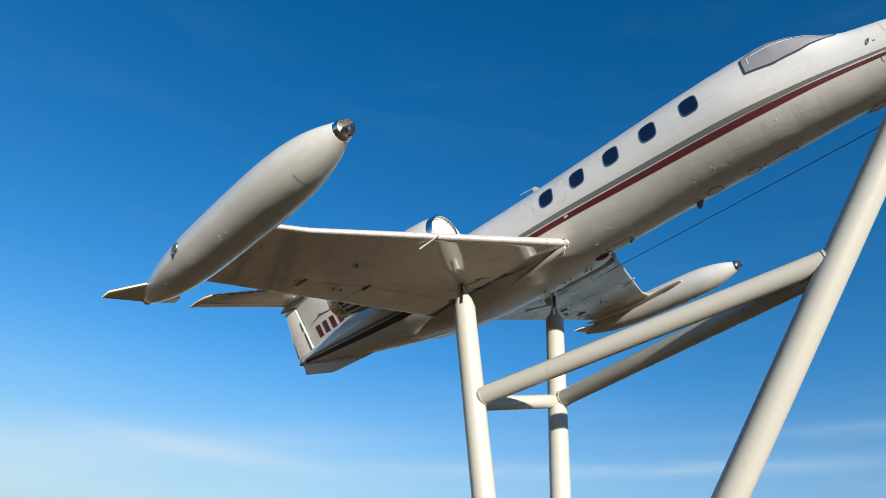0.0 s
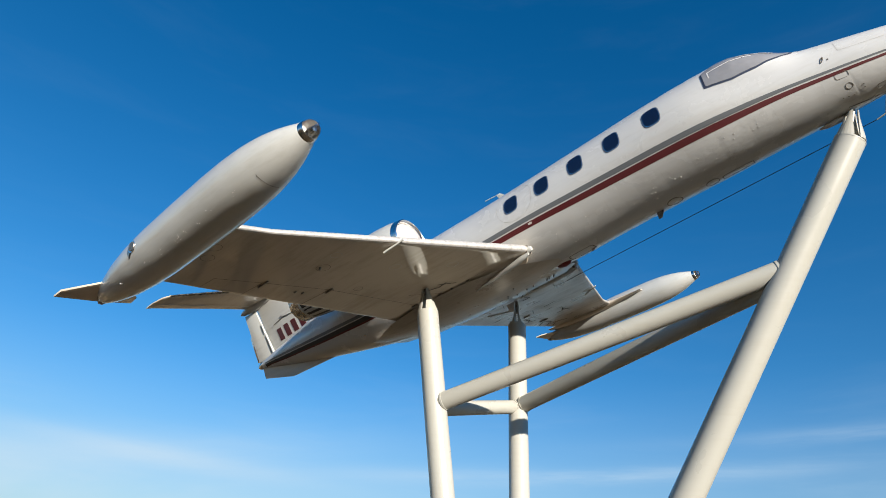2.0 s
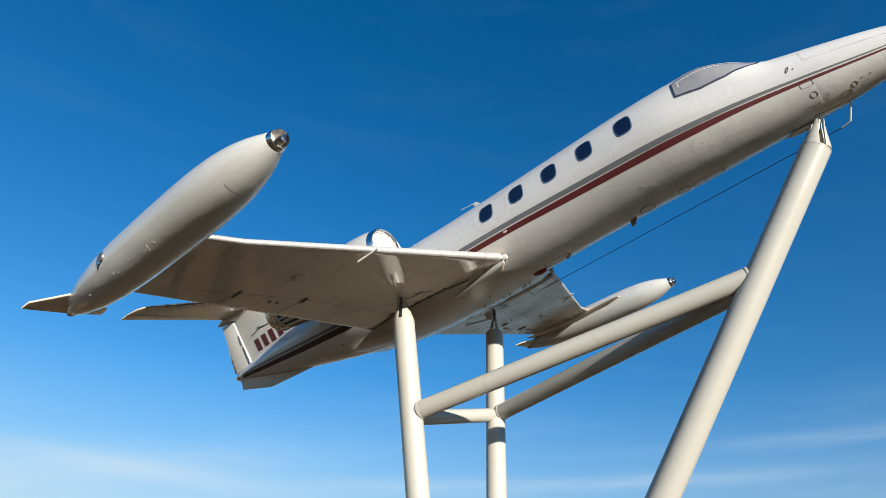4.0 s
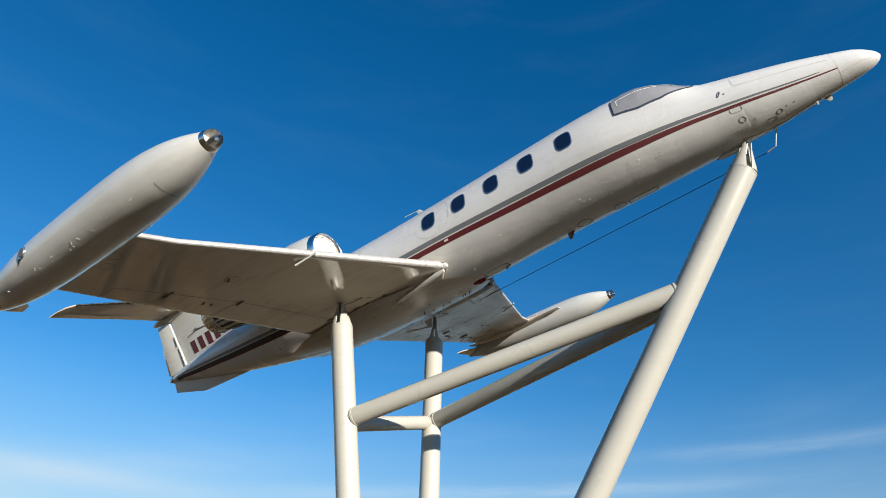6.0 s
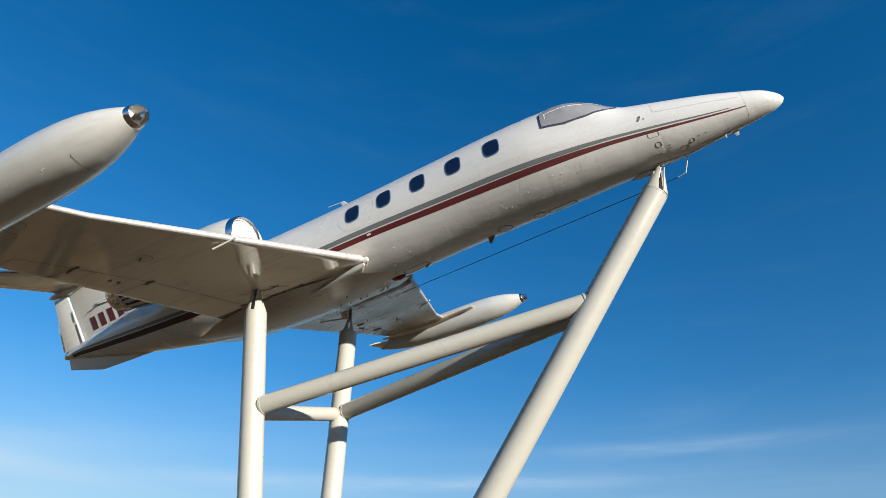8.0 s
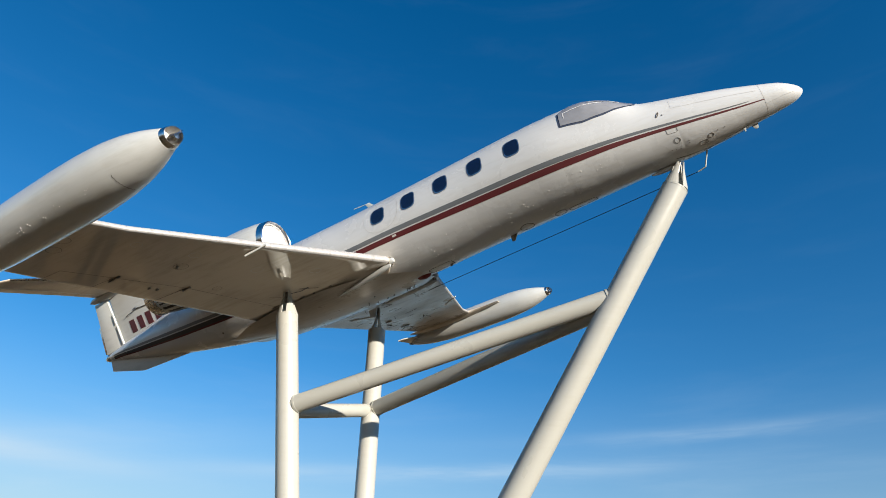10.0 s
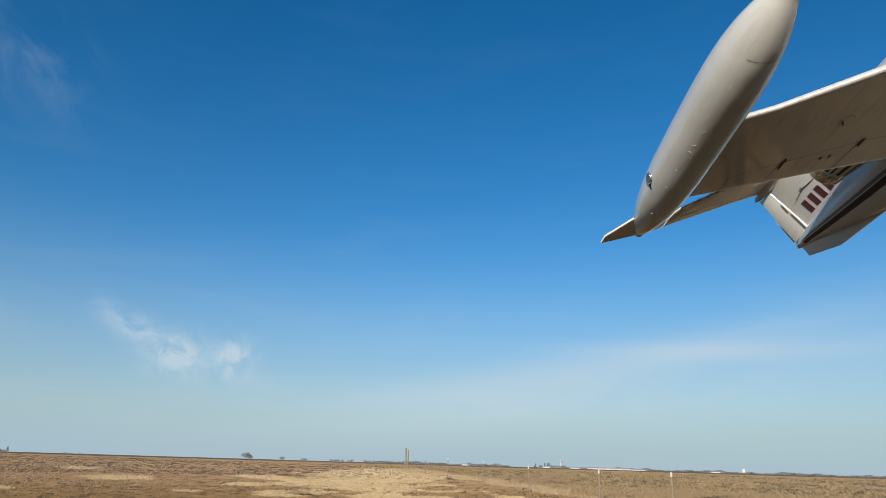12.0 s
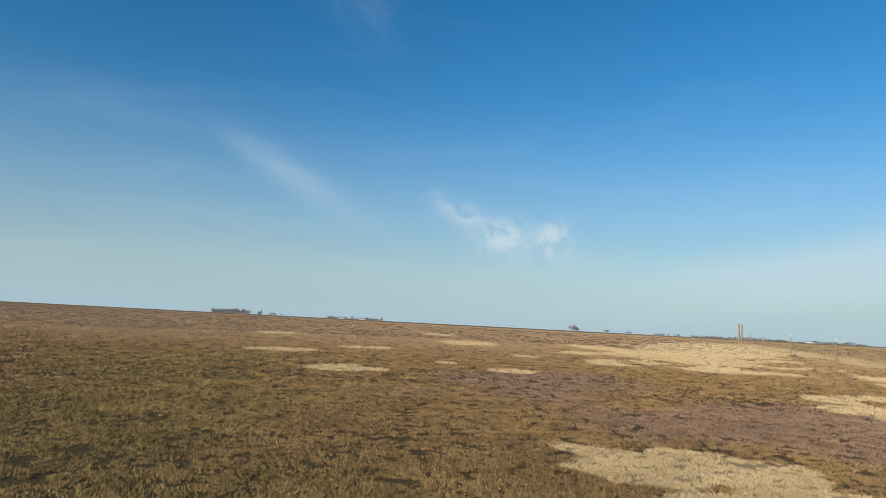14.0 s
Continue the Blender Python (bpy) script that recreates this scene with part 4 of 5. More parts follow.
def lattice(x, y, size, seed):
    """Smooth random values from -1 to 1 on a square lattice."""
    table = np.random.default_rng(seed).uniform(-1, 1, (256, 256))
    u, v = x / size + 37.3, y / size + 11.9
    i, j = np.floor(u).astype(int), np.floor(v).astype(int)
    fu, fv = u - i, v - j
    fu, fv = fu * fu * (3 - 2 * fu), fv * fv * (3 - 2 * fv)
    at = lambda a, b: table[a % 256, b % 256]
    return (at(i, j) * (1 - fu) + at(i + 1, j) * fu) * (1 - fv) + (at(i, j + 1) * (1 - fu) + at(i + 1, j + 1) * fu) * fv


# straw-coloured patches: x, y, half length, half width, turn in degrees
PATCHES = [(-8.1, 2.85, 1.35, 1.0, 0), (-8.9, 3.75, 0.75, 0.75, 0), (-7.4, 4.0, 1.4, 0.85, -20), (-6.5, 4.3, 1.2, 1.6, -20), (-6.1, 3.0, 1.3, 1.1, 0), (-6.6, 5.6, 0.9, 0.9, 0),
           (-21.8, -1.8, 1.3, 1.25, 0), (-31.7, -4.8, 1.7, 1.5, 0), (-38.3, -1.3, 2.0, 1.7, 0), (-55, -9.3, 2.8, 1.5, 0), (-48.7, 6.0, 2.8, 2.2, 0), (-27.1, 2.2, 0.9, 0.45, 0), (-23.9, 4.1, 0.8, 0.8, 0),
           (-36.0, 7.2, 1.0, 0.8, 0), (-66, 4.6, 3.2, 2.0, 0), (-44, 20.0, 12, 4.5, -35), (-60, 31, 24, 8, -33), (-38, 18.5, 6, 3.0, -35), (-41.2, 11.9, 2.4, 1.7, 0), (-50, 16, 6, 2.5, 0), (-32.5, 10.7, 2.0, 1.5, -10), (-30.3, 15.6, 1.8, 2.3, -10),
           (-17.7, 12.1, 1.0, 0.7, 0), (-14.8, 11.7, 1.5, 1.5, -20), (-18.4, 14.6, 1.8, 1.1, 0), (-28, 22.0, 4.5, 0.9, -18), (-24, 19.6, 2.5, 0.8, -18)]


def straw_at(x, y):
    w = np.zeros_like(x)
    nx = 0.8 * lattice(x, y, 2.6, 1) + 0.7 * lattice(x, y, 1.0, 2) + 0.55 * lattice(x, y, 0.42, 3)
    far = lattice(x, y, 9.0, 4)
    for px, py, a, b, turn in PATCHES:
        c, s = math.cos(radians(turn)), math.sin(radians(turn))
        u, v = (x - px) * c + (y - py) * s, (y - py) * c - (x - px) * s
        d = np.sqrt((u / a) ** 2 + (v / b) ** 2)
        e = d + (nx * 0.42 + far * 0.25) * np.clip(d, 0.0, 1.0)
        w = np.maximum(w, np.clip((1.12 - e) / 0.36, 0, 1))
    return w


def zones(x, y):
    """How much of each cast the turf has: olive, mauve-brown, and tan, a haze painted in with distance."""
    def ease(v, lo, hi):
        k = np.clip((v - lo) / (hi - lo), 0, 1)
        return k * k * (3 - 2 * k)

    def spread(px, py, a, b):
        return np.exp(-(((x - px) / a) ** 2 + ((y - py) / b) ** 2))
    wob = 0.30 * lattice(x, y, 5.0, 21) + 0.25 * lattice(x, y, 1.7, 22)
    # grows with distance: far haze put into the turf's colour
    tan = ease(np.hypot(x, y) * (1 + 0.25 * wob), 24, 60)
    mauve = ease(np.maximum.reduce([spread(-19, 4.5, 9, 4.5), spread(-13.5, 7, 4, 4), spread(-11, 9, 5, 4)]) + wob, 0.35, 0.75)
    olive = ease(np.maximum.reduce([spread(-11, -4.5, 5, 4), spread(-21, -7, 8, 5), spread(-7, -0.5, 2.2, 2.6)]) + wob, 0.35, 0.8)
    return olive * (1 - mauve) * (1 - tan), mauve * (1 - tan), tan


def ground_material():
    def build(N, s):
        at = N.put("ShaderNodeTexCoord").outputs["Object"]
        mid = N.noise(at, 0.55, 6.0, 0.65, 0.5)
        row = N.noise(N.scaled(at, (1.8, 0.35, 1.0)), 0.9, 5.0, 0.6)
        fine = N.noise(at, 11.0, 5.0, 0.75)
        tiny = N.noise(at, 26.0, 4.0, 0.7)
        c = N.mix(N.ramp(mid, 0.35, 0.68), (0.060, 0.039, 0.019), (0.090, 0.060, 0.027))
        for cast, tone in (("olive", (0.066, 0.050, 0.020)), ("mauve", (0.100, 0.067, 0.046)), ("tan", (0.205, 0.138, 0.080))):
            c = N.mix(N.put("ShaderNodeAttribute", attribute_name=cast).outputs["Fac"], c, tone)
        c = N.mix(N.math("MULTIPLY", N.ramp(row, 0.50, 0.66), 0.45), c, (0.058, 0.037, 0.020))
        c = N.mix(N.math("MULTIPLY", N.ramp(fine, 0.48, 0.64), 0.3), c, (0.150, 0.104, 0.048))
        c = N.mix(N.math("MULTIPLY", N.ramp(tiny, 0.50, 0.66), 0.6), c, (0.036, 0.024, 0.012))
        straw = N.put("ShaderNodeAttribute", attribute_name="straw").outputs["Fac"]
        k = N.ramp(N.math("ADD", straw, N.math("MULTIPLY", N.math("SUBTRACT", N.noise(at, 1.4, 6.0, 0.7), 0.5), 0.9)), 0.42, 0.62)
        pale = N.mix(N.ramp(fine, 0.35, 0.7), (0.26, 0.192, 0.105), (0.37, 0.28, 0.16))
        # distant straw is paled as well, the same painted haze
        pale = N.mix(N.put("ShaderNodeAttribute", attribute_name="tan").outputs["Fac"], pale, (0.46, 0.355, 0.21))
        c = N.mix(k, c, pale)
        field = N.put("ShaderNodeAttribute", attribute_name="field").outputs["Fac"]
        c = N.mix(field, c, N.mix(N.ramp(row, 0.3, 0.7), (0.225, 0.165, 0.088), (0.175, 0.126, 0.067)))
        track = N.put("ShaderNodeAttribute", attribute_name="track").outputs["Fac"]
        c = N.mix(track, c, N.mix(mid, (0.36, 0.298, 0.2), (0.305, 0.243, 0.153)))
        N.join(c, s.inputs["Base Color"])
        s.inputs["Roughness"].default_value = 0.95
        s.inputs["Specular IOR Level"].default_value = 0.1
        h = N.math("ADD", N.math("MULTIPLY", fine, 1.0), N.math("ADD", N.math("MULTIPLY", mid, 1.6), N.math("MULTIPLY", tiny, 0.5)))
        bump(N, s, h, 0.7, 0.05)
    return material("dry_turf", build)


def make_ground():
    radii = np.concatenate([[0.0], np.geomspace(1.2, 4600.0, 330)])
    fine = np.linspace(radians(20), radians(135), 300)
    rest = np.linspace(radians(135), radians(380), 80)[1:-1]
    ang = np.concatenate([fine, rest])
    n, k = len(ang), len(radii) - 1
    rr, aa = np.meshgrid(radii[1:], ang, indexing="ij")
    x, y = -rr * np.sin(aa), rr * np.cos(aa)
    z = ground_z(x, y)
    verts = np.concatenate([[[0, 0, 0]], np.stack([x, y, z], -1).reshape(-1, 3)])
    faces = [(0, 1 + j, 1 + (j + 1) % n) for j in range(n)]
    for i in range(k - 1):
        a = 1 + i * n
        faces += [(a + n + j, a + n + (j + 1) % n, a + (j + 1) % n, a + j) for j in range(n)]
    me = bpy.data.meshes.new("ground")
    me.from_pydata(verts.tolist(), [], faces)
    straw = me.attributes.new("straw", "FLOAT", "POINT")
    straw.data.foreach_set("value", straw_at(verts[:, 0], verts[:, 1]).astype(np.float32))
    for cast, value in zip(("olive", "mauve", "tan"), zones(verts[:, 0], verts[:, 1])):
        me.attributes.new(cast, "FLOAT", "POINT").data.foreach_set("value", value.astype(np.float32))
    # the worked land past the fence line
    fx, fy = verts[:, 0] + 25.6, verts[:, 1] - 24.9
    past = (fx * 0.27 + fy * 0.96)
    field = me.attributes.new("field", "FLOAT", "POINT")
    field.data.foreach_set("value", np.clip(past / 6.0, 0, 1).astype(np.float32))
    track = me.attributes.new("track", "FLOAT", "POINT")
    track.data.foreach_set("value", (np.clip((past - 40) / 3, 0, 1) * np.clip((52 - past) / 3, 0, 1)).astype(np.float32))
    me.materials.append(ground_material())
    me.shade_smooth()
    return tagged(new("ground", me), "flat brown winter turf with straw-coloured dead patches", "ground", kind="structure")


ground = make_ground()


# ---------------------------------------------------------------- grass
def blades(name, x, y, tone, height, width, rng, label, tones, category="grass", lean=0.7, casts=()):
    """Many short blades as one mesh. tone: 0 to 1, from the first of the two tones to the second; casts: pairs of tones for the turf's zones."""
    n = len(x)
    z = ground_z(x, y) - 0.006
    turn = rng.uniform(0, 2 * np.pi, n)
    dx, dy = np.cos(turn) * width / 2, np.sin(turn) * width / 2
    lx, ly = rng.normal(0, lean, n) * height, rng.normal(0, lean, n) * height
    v = np.empty((n, 3, 3), np.float32)
    v[:, 0] = np.stack([x - dx, y - dy, z], 1)
    v[:, 1] = np.stack([x + dx, y + dy, z], 1)
    v[:, 2] = np.stack([x + lx, y + ly, z + height], 1)
    me = bpy.data.meshes.new(name)
    me.vertices.add(3 * n), me.loops.add(3 * n), me.polygons.add(n)
    me.vertices.foreach_set("co", v.ravel())
    me.loops.foreach_set("vertex_index", np.arange(3 * n, dtype=np.int32))
    me.polygons.foreach_set("loop_start", np.arange(0, 3 * n, 3, dtype=np.int32))
    me.update()
    values = {"tone": tone}
    if casts:
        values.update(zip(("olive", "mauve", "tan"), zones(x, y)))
    for key, value in values.items():
        me.attributes.new(key, "FLOAT", "POINT").data.foreach_set("value", np.repeat(value, 3).astype(np.float32))

    def build(N, s):
        r = N.put("ShaderNodeNewGeometry").outputs["Random Per Island"]
        k = N.put("ShaderNodeAttribute", attribute_name="tone").outputs["Fac"]
        k = N.math("ADD", N.math("MULTIPLY", k, 0.7), N.math("MULTIPLY", r, 0.3))
        c = N.mix(k, *tones)
        for cast, pair in zip(("olive", "mauve", "tan"), casts):
            c = N.mix(N.put("ShaderNodeAttribute", attribute_name=cast).outputs["Fac"], c, N.mix(k, *pair))
        N.join(c, s.inputs["Base Color"])
        s.inputs["Roughness"].default_value = 0.8
        s.inputs["Specular IOR Level"].default_value = 0.2
    me.materials.append(material(name, build))
    return tagged(new(name, me), label, category, kind="stuff")


def tufts(rng, n, per, r0, r1, a0, a1):
    """Blades gathered in tufts: their places, the tufts' places, distances and tones."""
    r = r0 * (r1 / r0) ** rng.uniform(0, 1, n)
    a = np.radians(rng.uniform(a0, a1, n))
    tone = np.clip(rng.normal(0.45, 0.28, n), 0, 1)
    r, a, tone = (np.repeat(v, per) for v in (r, a, tone))
    cx, cy = -r * np.sin(a), r * np.cos(a)
    wide = 0.020 * np.clip(r / 8.0, 1.0, 8.0)
    return cx + rng.normal(0, 1, len(r)) * wide, cy + rng.normal(0, 1, len(r)) * wide, cx, cy, r, tone


rng = np.random.default_rng(3)
sets = [tufts(rng, 88000, 10, 4.2, 17, 28, 128), tufts(rng, 52000, 9, 17, 55, 20, 126), tufts(rng, 20000, 8, 55, 220, 20, 126)]
x, y, cx, cy, r, tone = (np.concatenate(v) for v in zip(*sets))
w = straw_at(cx, cy) + np.repeat(rng.normal(0, 0.10, len(x) // 2 + 1), 2)[:len(x)]
beyond = (cx + 25.6) * 0.27 + (cy - 24.9) * 0.96 > 1.0
clump = 1.0 * lattice(cx, cy, 0.13, 5) + 0.18 * lattice(cx, cy, 0.45, 6) + 0.15 * lattice(cx, cy, 2.2, 7)
# wheel marks and mown lines, where the soil shows
streak = lattice(cx * 8.0, cy * 1.7 + 0.8 * cx, 0.7, 31) + 0.5 * lattice(cx * 1.6, cy * 0.35, 0.8, 32)
tone = np.clip(tone + 0.25 * lattice(cx, cy, 0.5, 33), 0, 1)
size = np.clip(r / 9.0, 0.95, 9.0)
turf = (w < 0.5) & (clump > np.where(r < 25, -0.42, -0.6)) & (streak > -1.2) & ~beyond
# the last pair of casts holds the painted haze of the far turf
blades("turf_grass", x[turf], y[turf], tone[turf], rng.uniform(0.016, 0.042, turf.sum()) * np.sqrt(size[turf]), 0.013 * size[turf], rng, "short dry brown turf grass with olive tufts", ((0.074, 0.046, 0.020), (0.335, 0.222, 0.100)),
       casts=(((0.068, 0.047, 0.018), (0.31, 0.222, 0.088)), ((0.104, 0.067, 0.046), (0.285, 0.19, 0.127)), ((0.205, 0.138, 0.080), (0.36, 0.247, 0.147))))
straw = (w >= 0.5) & (clump > np.where(r < 25, -0.42, -2.0)) & ~beyond
blades("straw_grass", x[straw], y[straw], tone[straw], rng.uniform(0.018, 0.045, straw.sum()) * np.sqrt(size[straw]), 0.014 * size[straw], rng, "bleached straw-coloured dead grass patches", ((0.27, 0.205, 0.115), (0.54, 0.42, 0.245)))
pasture = beyond & (clump > -0.7)
blades("pasture_grass", x[pasture], y[pasture], tone[pasture], rng.uniform(0.03, 0.07, pasture.sum()) * np.sqrt(size[pasture]), 0.012 * size[pasture], rng, "pale tan winter pasture past the fence", ((0.165, 0.120, 0.066), (0.265, 0.195, 0.110)))

# ---------------------------------------------------------------- fence
F0, FD = np.array((-17.6, 22.3)), np.array((-0.957, 0.29))          # a point on the line, and its way


def fence_post(height, cap, lean):
    po = thing("fence_post", "slim weathered steel fence post with a pale cap" if cap else "slim weathered wooden fence post in dry grass", "fence post", group="posts along the fence")
    bm = bmesh.new()
    q = 0.038
    rings = []
    for z, k in ((-0.25, 1.0), (0.0, 1.0), (height * 0.5, 0.97), (height, 0.92)):
        rings.append([(a * q * k + lean * z, b * q * k, z) for a, b in ((1, 0.35), (0.35, 1), (-0.35, 1), (-1, 0.35), (-1, -0.35), (-0.35, -1), (0.35, -1), (1, -0.35))])
    bridge_rings(bm, rings)
    part("shaft", bm, POST, po, smooth=False)
    if cap:
        part("cap", tube((lean * height, 0, height - 0.02), (lean * height, 0, height + 0.16), 0.045, 12, 0.04), CAP, po, "pale plastic cap")
    for z in (0.35, 0.75, 1.15):
        part("wire_clip", tube((lean * z - 0.06, 0, z), (lean * z + 0.06, 0, z), 0.012, 6), DULL, po)
    return po


CAP = plain("pale_cap", (0.42, 0.42, 0.41), 0.5)
POST = plain("weathered_post", (0.20, 0.155, 0.115), 0.85, 0.4, 12.0)
WIRE = metal("fence_wire_steel", (0.30, 0.27, 0.24), 0.5)
spots = [(-19.2, 22.6, 1.42, True, 0.0), (-25.6, 24.9, 1.42, True, 0.01), (-33.5, 26.9, 1.36, True, -0.05), (-43.4, 30.4, 1.45, True, 0.03), (-52.5, 33.0, 1.5, True, 0.02), (-63.5, 37.2, 1.3, False, 0.0), (-76.0, 43.0, 1.3, False, 0.0)]
tops = []
for px, py, h, cap, lean in spots:
    ob = fence_post(h, cap, lean)
    z = float(rise(np.float64(px), np.float64(py)))
    ob.matrix_world = pose(px, py, z, 0, 0, 20)
    tops.append((px, py, z))
fence = thing("fence_wires", "three slack wires of a field fence", "fence wire")
for h in (0.35, 0.75, 1.15):
    bm = bmesh.new()
    for (ax, ay, az), (bx, by, bz) in zip(tops, tops[1:]):
        m = Vector(((ax + bx) / 2, (ay + by) / 2, (az + bz) / 2 + h - 0.04))
        tube((ax, ay, az + h), m, 0.004, 5, bm=bm)
        tube(m, (bx, by, bz + h), 0.004, 5, bm=bm)
    part("wire", bm, WIRE, fence)
# two tall corner posts
for px, py, h, r in ((-93.0, 51.0, 2.75, 0.13), (-92.5, 51.15, 2.6, 0.10)):
    z = float(rise(np.float64(px), np.float64(py)))
    cp = thing("corner_post", "tall thick weathered timber corner post", "post", pose(px, py, z), group="corner posts")
    part("shaft", tube((0, 0, -0.4), (0, 0, h), r, 14, r * 0.9), POST, cp)
    part("top", tube((0, 0, h), (0, 0, h + 0.04), r * 0.9, 14, r * 0.6), POST, cp)

# tall dead weeds along the fence
n = 15000
t = rng.uniform(-6, 62, n)
off = np.abs(rng.normal(0, 1.1, n)) + 0.5 + 0.6 * np.sin(t * 0.7)
x, y = F0[0] + FD[0] * t + 0.29 * off, F0[1] + FD[1] * t + 0.957 * off
blades("fence_weeds", x, y, rng.uniform(0, 1, n), rng.uniform(0.10, 0.42, n) * (0.35 + 0.65 * np.clip(lattice(x, y, 1.6, 12) + 0.5, 0, 1)), np.full(n, 0.03), rng, "pale tall dead weeds along the fence", ((0.22, 0.168, 0.098), (0.43, 0.34, 0.205)), "weeds", 0.35)


# ---------------------------------------------------------------- far off
def far_tree(seed, lobes, dark):
    """A bare-looking tree ten metres high: trunk, limbs and a ragged crown of small clumps."""
    g = random.Random(seed)
    tr = thing("tree", "distant dark evergreen tree on the horizon" if dark else "distant bare grey-brown tree on the horizon", "tree", group="trees on the horizon")
    bm = tube((0, 0, -1), (0.1, 0, 4.0), 0.30, 8, 0.2)
    for k in range(6):
        a = g.uniform(0, 6.28)
        tube((0.1, 0, g.uniform(2.5, 4.0)), (2.6 * math.cos(a), 2.6 * math.sin(a), g.uniform(6, 8.5)), 0.14, 5, 0.04, bm=bm)
    part("trunk", bm, BARK, tr)
    cr = bmesh.new()
    for k in range(190):
        if dark:
            h = g.uniform(0.8, 10)
            rad = (10.4 - h) * 0.30 * math.sqrt(g.random())
            a = g.uniform(0, 6.28)
            c = Vector((rad * math.cos(a), rad * math.sin(a), h))
        else:
            lx, ly, lz, lr = g.choice(lobes)
            d = Vector((g.gauss(0, 1), g.gauss(0, 1), g.gauss(0, 1))).normalized() * lr * g.random() ** 0.4
            c = Vector((lx, ly, lz)) + d
        s = g.uniform(0.3, 0.75)
        vs = [cr.verts.new(c + Vector((g.uniform(-s, s), g.uniform(-s, s), g.uniform(-s, s)))) for _ in range(4)]
        for f in ((0, 1, 2), (0, 2, 3), (0, 1, 3), (1, 2, 3)):
            cr.faces.new([vs[i] for i in f])
    part("crown", cr, PINE if dark else TWIGS, tr, smooth=False)
    return tr


BARK = plain("far_bark", (0.16, 0.14, 0.13), 0.9)
TWIGS = plain("far_twigs", (0.15, 0.15, 0.16), 0.9, 0.3, 0.5)
PINE = plain("far_pine", (0.085, 0.10, 0.10), 0.9, 0.3, 0.5)
ROOF = plain("far_white_metal", (0.36, 0.36, 0.37), 0.6)
BRICKISH = plain("far_siding", (0.30, 0.27, 0.26), 0.8)
kinds = [far_tree(1, [(0, 0, 7, 2.8), (1.8, 0.5, 5.8, 2.0), (-1.8, 0, 6.2, 2.1)], False), far_tree(2, [(0, 0, 6.4, 2.4), (-1.5, 0.5, 7.6, 2.0), (1.4, -0.6, 5.2, 2.2)], False),
         far_tree(3, [(0, 0, 6, 3.2), (2.4, 0, 4.8, 2.0)], False), far_tree(4, [], True)]
g = random.Random(11)


def spot(az, dist):
    x, y = -dist * math.sin(radians(az)), dist * math.cos(radians(az))
    return x, y, float(rise(np.float64(x), np.float64(y)))


rows = [(104.6, 101.6, 16, 0.95, 900, 0), (100.9, 100.6, 3, 0.55, 900, 1), (100.2, 98.8, 4, 0.6, 900, 0), (95.2, 93.6, 8, 0.55, 1000, 0), (93.2, 90.5, 12, 0.62, 1000, 2), (87.3, 85.6, 5, 0.3, 1100, 0), (74.1, 73.6, 3, 0.95, 800, 0),
        (71.3, 71.1, 2, 0.6, 900, 0), (69.6, 69.2, 3, 0.55, 1000, 0), (67.4, 65.4, 9, 0.5, 1000, 0), (64.6, 58.0, 30, 0.55, 1050, 0), (57.5, 52.5, 14, 0.38, 1200, 0), (50.6, 48.8, 9, 0.85, 1200, 2), (48.6, 43.0, 30, 0.5, 1250, 0),
        (42.8, 20.0, 70, 0.42, 1250, 0)]
used = set()
for a0, a1, n, size, dist, how in rows:
    for k in range(n):
        az = a0 + (a1 - a0) * (k + g.uniform(0, 1)) / n
        i = 3 if how == 1 or (how == 2 and g.random() < 0.3) else g.randrange(3)
        s = size * g.uniform(0.65, 1.15)
        x, y, z = spot(az, dist * g.uniform(0.97, 1.05))
        m = Matrix.LocRotScale((x, y, z - (0.1 if i == 3 else 2.2 * s)), Euler((0, 0, g.uniform(0, 6.28))), (s * 1.15, s * 1.15, s))
        if i in used:
            ob = copy_thing(kinds[i], m)
            ob.matrix_basis = m
        else:
            used.add(i)
            kinds[i].matrix_basis = m

# the low belt of woods along the horizon, too far off to tell tree from tree
wn = np.random.default_rng(9)
n = 5200
az = np.radians(np.concatenate([wn.uniform(14, 49, 3600), wn.uniform(52.5, 64.5, 1100), wn.uniform(90.5, 95.2, 300), wn.uniform(101.6, 104.6, 200)]))
dist = wn.uniform(1120, 1200, n)
swell = 2.2 + 1.1 * np.sin(az * 61) + 0.9 * np.sin(az * 149 + 1) + 0.6 * np.sin(az * 331)
cz = np.clip(swell, 0.7, 5) * wn.uniform(0, 1, n) ** 0.7
cx, cy = -dist * np.sin(az), dist * np.cos(az)
cz = cz + rise(cx, cy)
v = np.stack([cx, cy, cz], 1)[:, None, :] + wn.uniform(-1.5, 1.5, (n, 4, 3)) * np.array([1.5, 1.5, 0.6])
idx = (np.arange(n) * 4)[:, None]
tri = np.concatenate([idx + np.array(f) for f in ((0, 1, 2), (0, 2, 3), (0, 1, 3), (1, 2, 3))])
me = bpy.data.meshes.new("far_woods")
me.from_pydata(v.reshape(-1, 3).tolist(), [], tri.tolist())
me.materials.append(TWIGS)
tagged(new("far_woods", me), "low grey belt of bare woods along the horizon", "woods", kind="stuff")


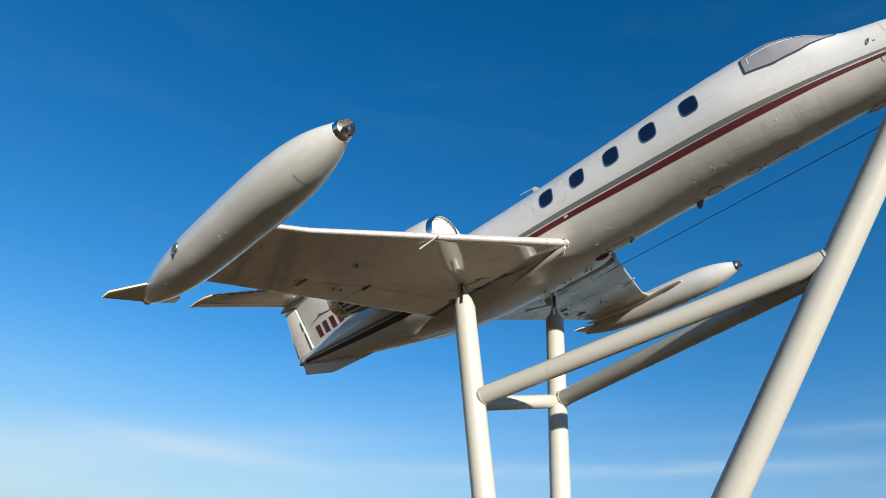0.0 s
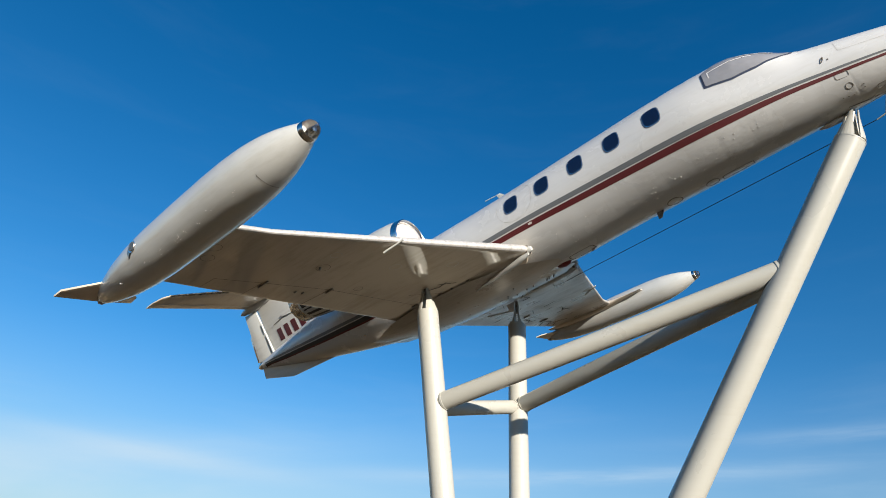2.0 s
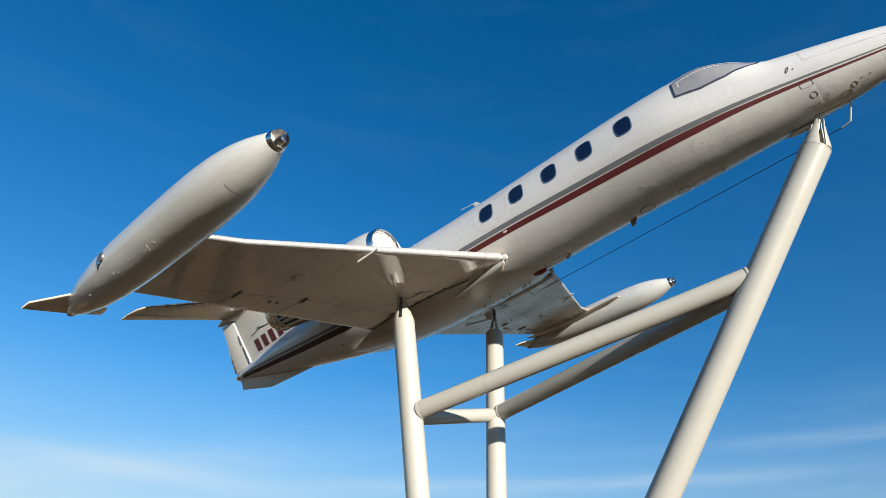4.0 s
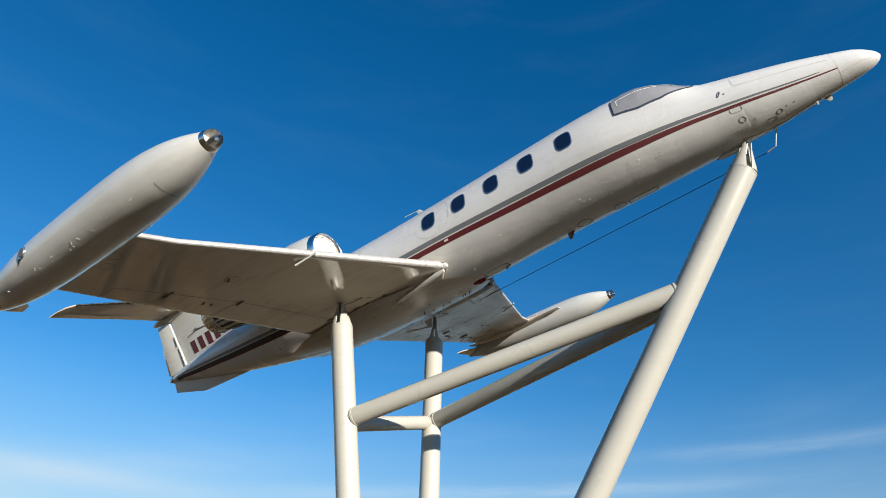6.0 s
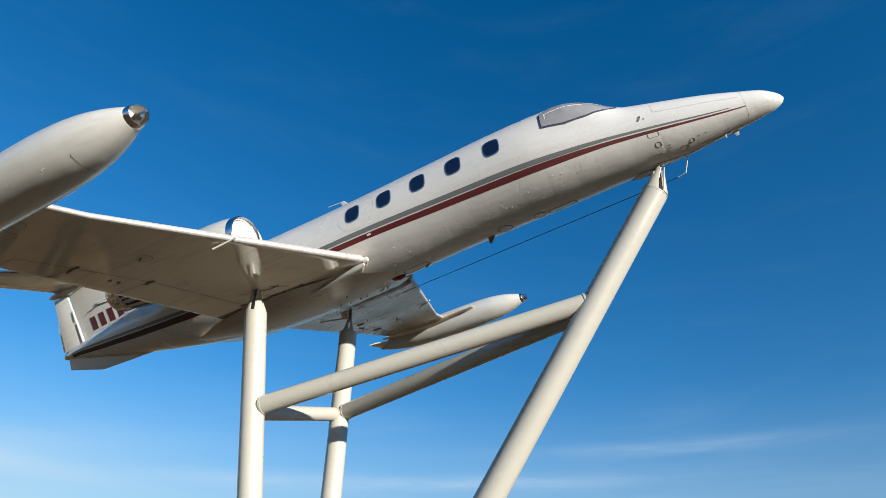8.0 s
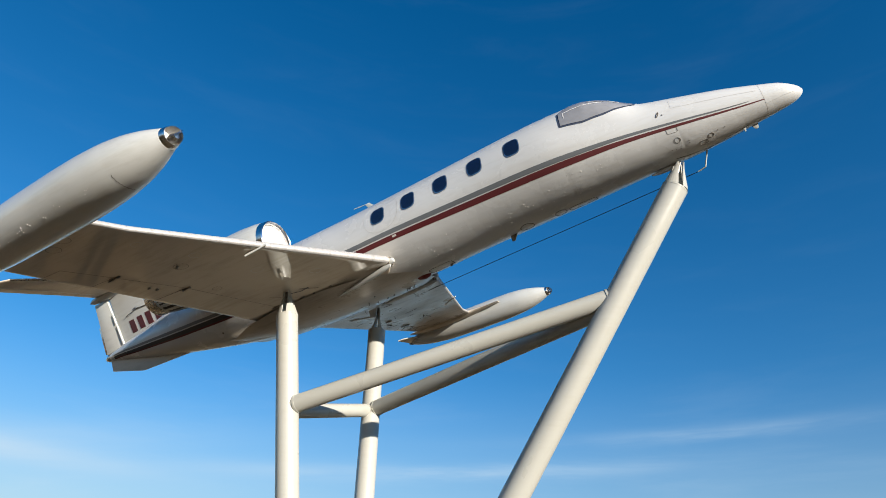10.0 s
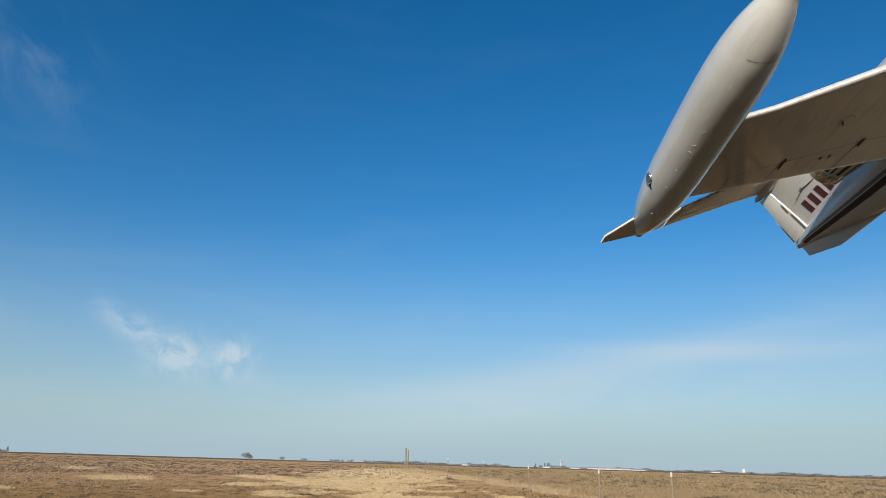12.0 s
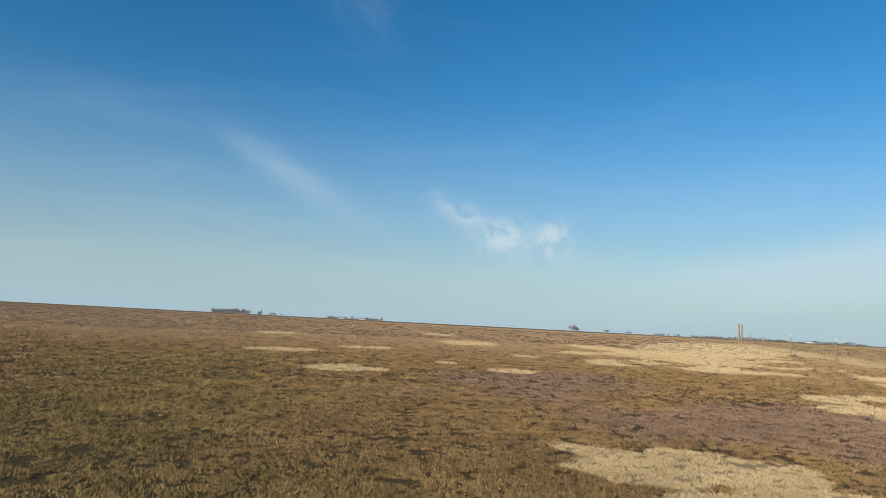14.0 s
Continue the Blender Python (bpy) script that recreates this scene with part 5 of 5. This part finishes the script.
def far_shed(az, dist, w, h, d=14.0):
    """A low pitched building seen far off."""
    x, y, z = spot(az, dist)
    sh = thing("farm_shed", "long low white metal farm building on the horizon", "building", pose(x, y, z, 0, 0, az), group="sheds on the horizon")
    bm = bmesh.new()
    slab([(-w / 2, 0, -0.5), (w / 2, 0, -0.5), (w / 2, 0, h * 0.65), (-w / 2, 0, h * 0.65)], d, bm=bm)
    part("wall", bm, BRICKISH, sh, smooth=False)
    bm = bmesh.new()
    o = 0.5
    bridge_rings(bm, [[(u, -d / 2 - o, h * 0.62), (u, 0, h), (u, d / 2 + o, h * 0.62), (u, d / 2 + o, h * 0.68), (u, 0, h + 0.3), (u, -d / 2 - o, h * 0.68)] for u in (-w / 2 - o, w / 2 + o)])
    part("roof", bm, ROOF, sh, smooth=False)
    for k in range(3):
        u = w * (-0.3 + 0.3 * k)
        part("door", slab([(u - 1.6, -d / 2 - 0.05, 0), (u + 1.6, -d / 2 - 0.05, 0), (u + 1.6, -d / 2 - 0.05, h * 0.5), (u - 1.6, -d / 2 - 0.05, h * 0.5)], 0.2), ROOF, sh, smooth=False)


for az, dist, w, h in ((44.6, 1050, 66, 4.6), (43.2, 1080, 18, 4.0), (42.2, 1080, 22, 3.2), (47.2, 1100, 16, 4.0), (49.5, 1100, 12, 4.2), (56.2, 1100, 10, 4.5), (94.0, 960, 8, 4.0), (92.2, 960, 10, 4.2), (36.5, 1100, 14, 3.6)):
    far_shed(az, dist, w * 0.9, h * 0.6)
# pale water tower
x, y, z = spot(48.35, 1200)
tower = thing("water_tower", "pale water tower standing over the horizon trees", "water tower", pose(x, y, z))
bm = tube((0, 0, -1), (0, 0, 10), 1.1, 14, 0.9)
part("stem", bm, ROOF, tower)
bm = bmesh.new()
bridge_rings(bm, [[(r * math.cos(t), r * math.sin(t), h) for t in (2 * math.pi * k / 18 for k in range(18))] for h, r in ((9.6, 0.8), (10.6, 2.6), (11.6, 3.4), (12.6, 3.4), (13.4, 2.4), (13.9, 0.5))])
part("bowl", bm, ROOF, tower)
# white board on two posts across the field
x, y, z = spot(34.6, 170)
sign = thing("field_sign", "small white board on two posts in the field", "sign", pose(x, y, z, 0, 0, 32))
part("board", slab([(-0.3, 0, 0.6), (0.3, 0, 0.6), (0.3, 0, 1.4), (-0.3, 0, 1.4)], 0.06, bevel=0.01), ROOF, sign, "white board")
for u in (-0.24, 0.24):
    part("post", tube((u, 0.06, -0.3), (u, 0.06, 1.35), 0.05, 10), POST, sign)
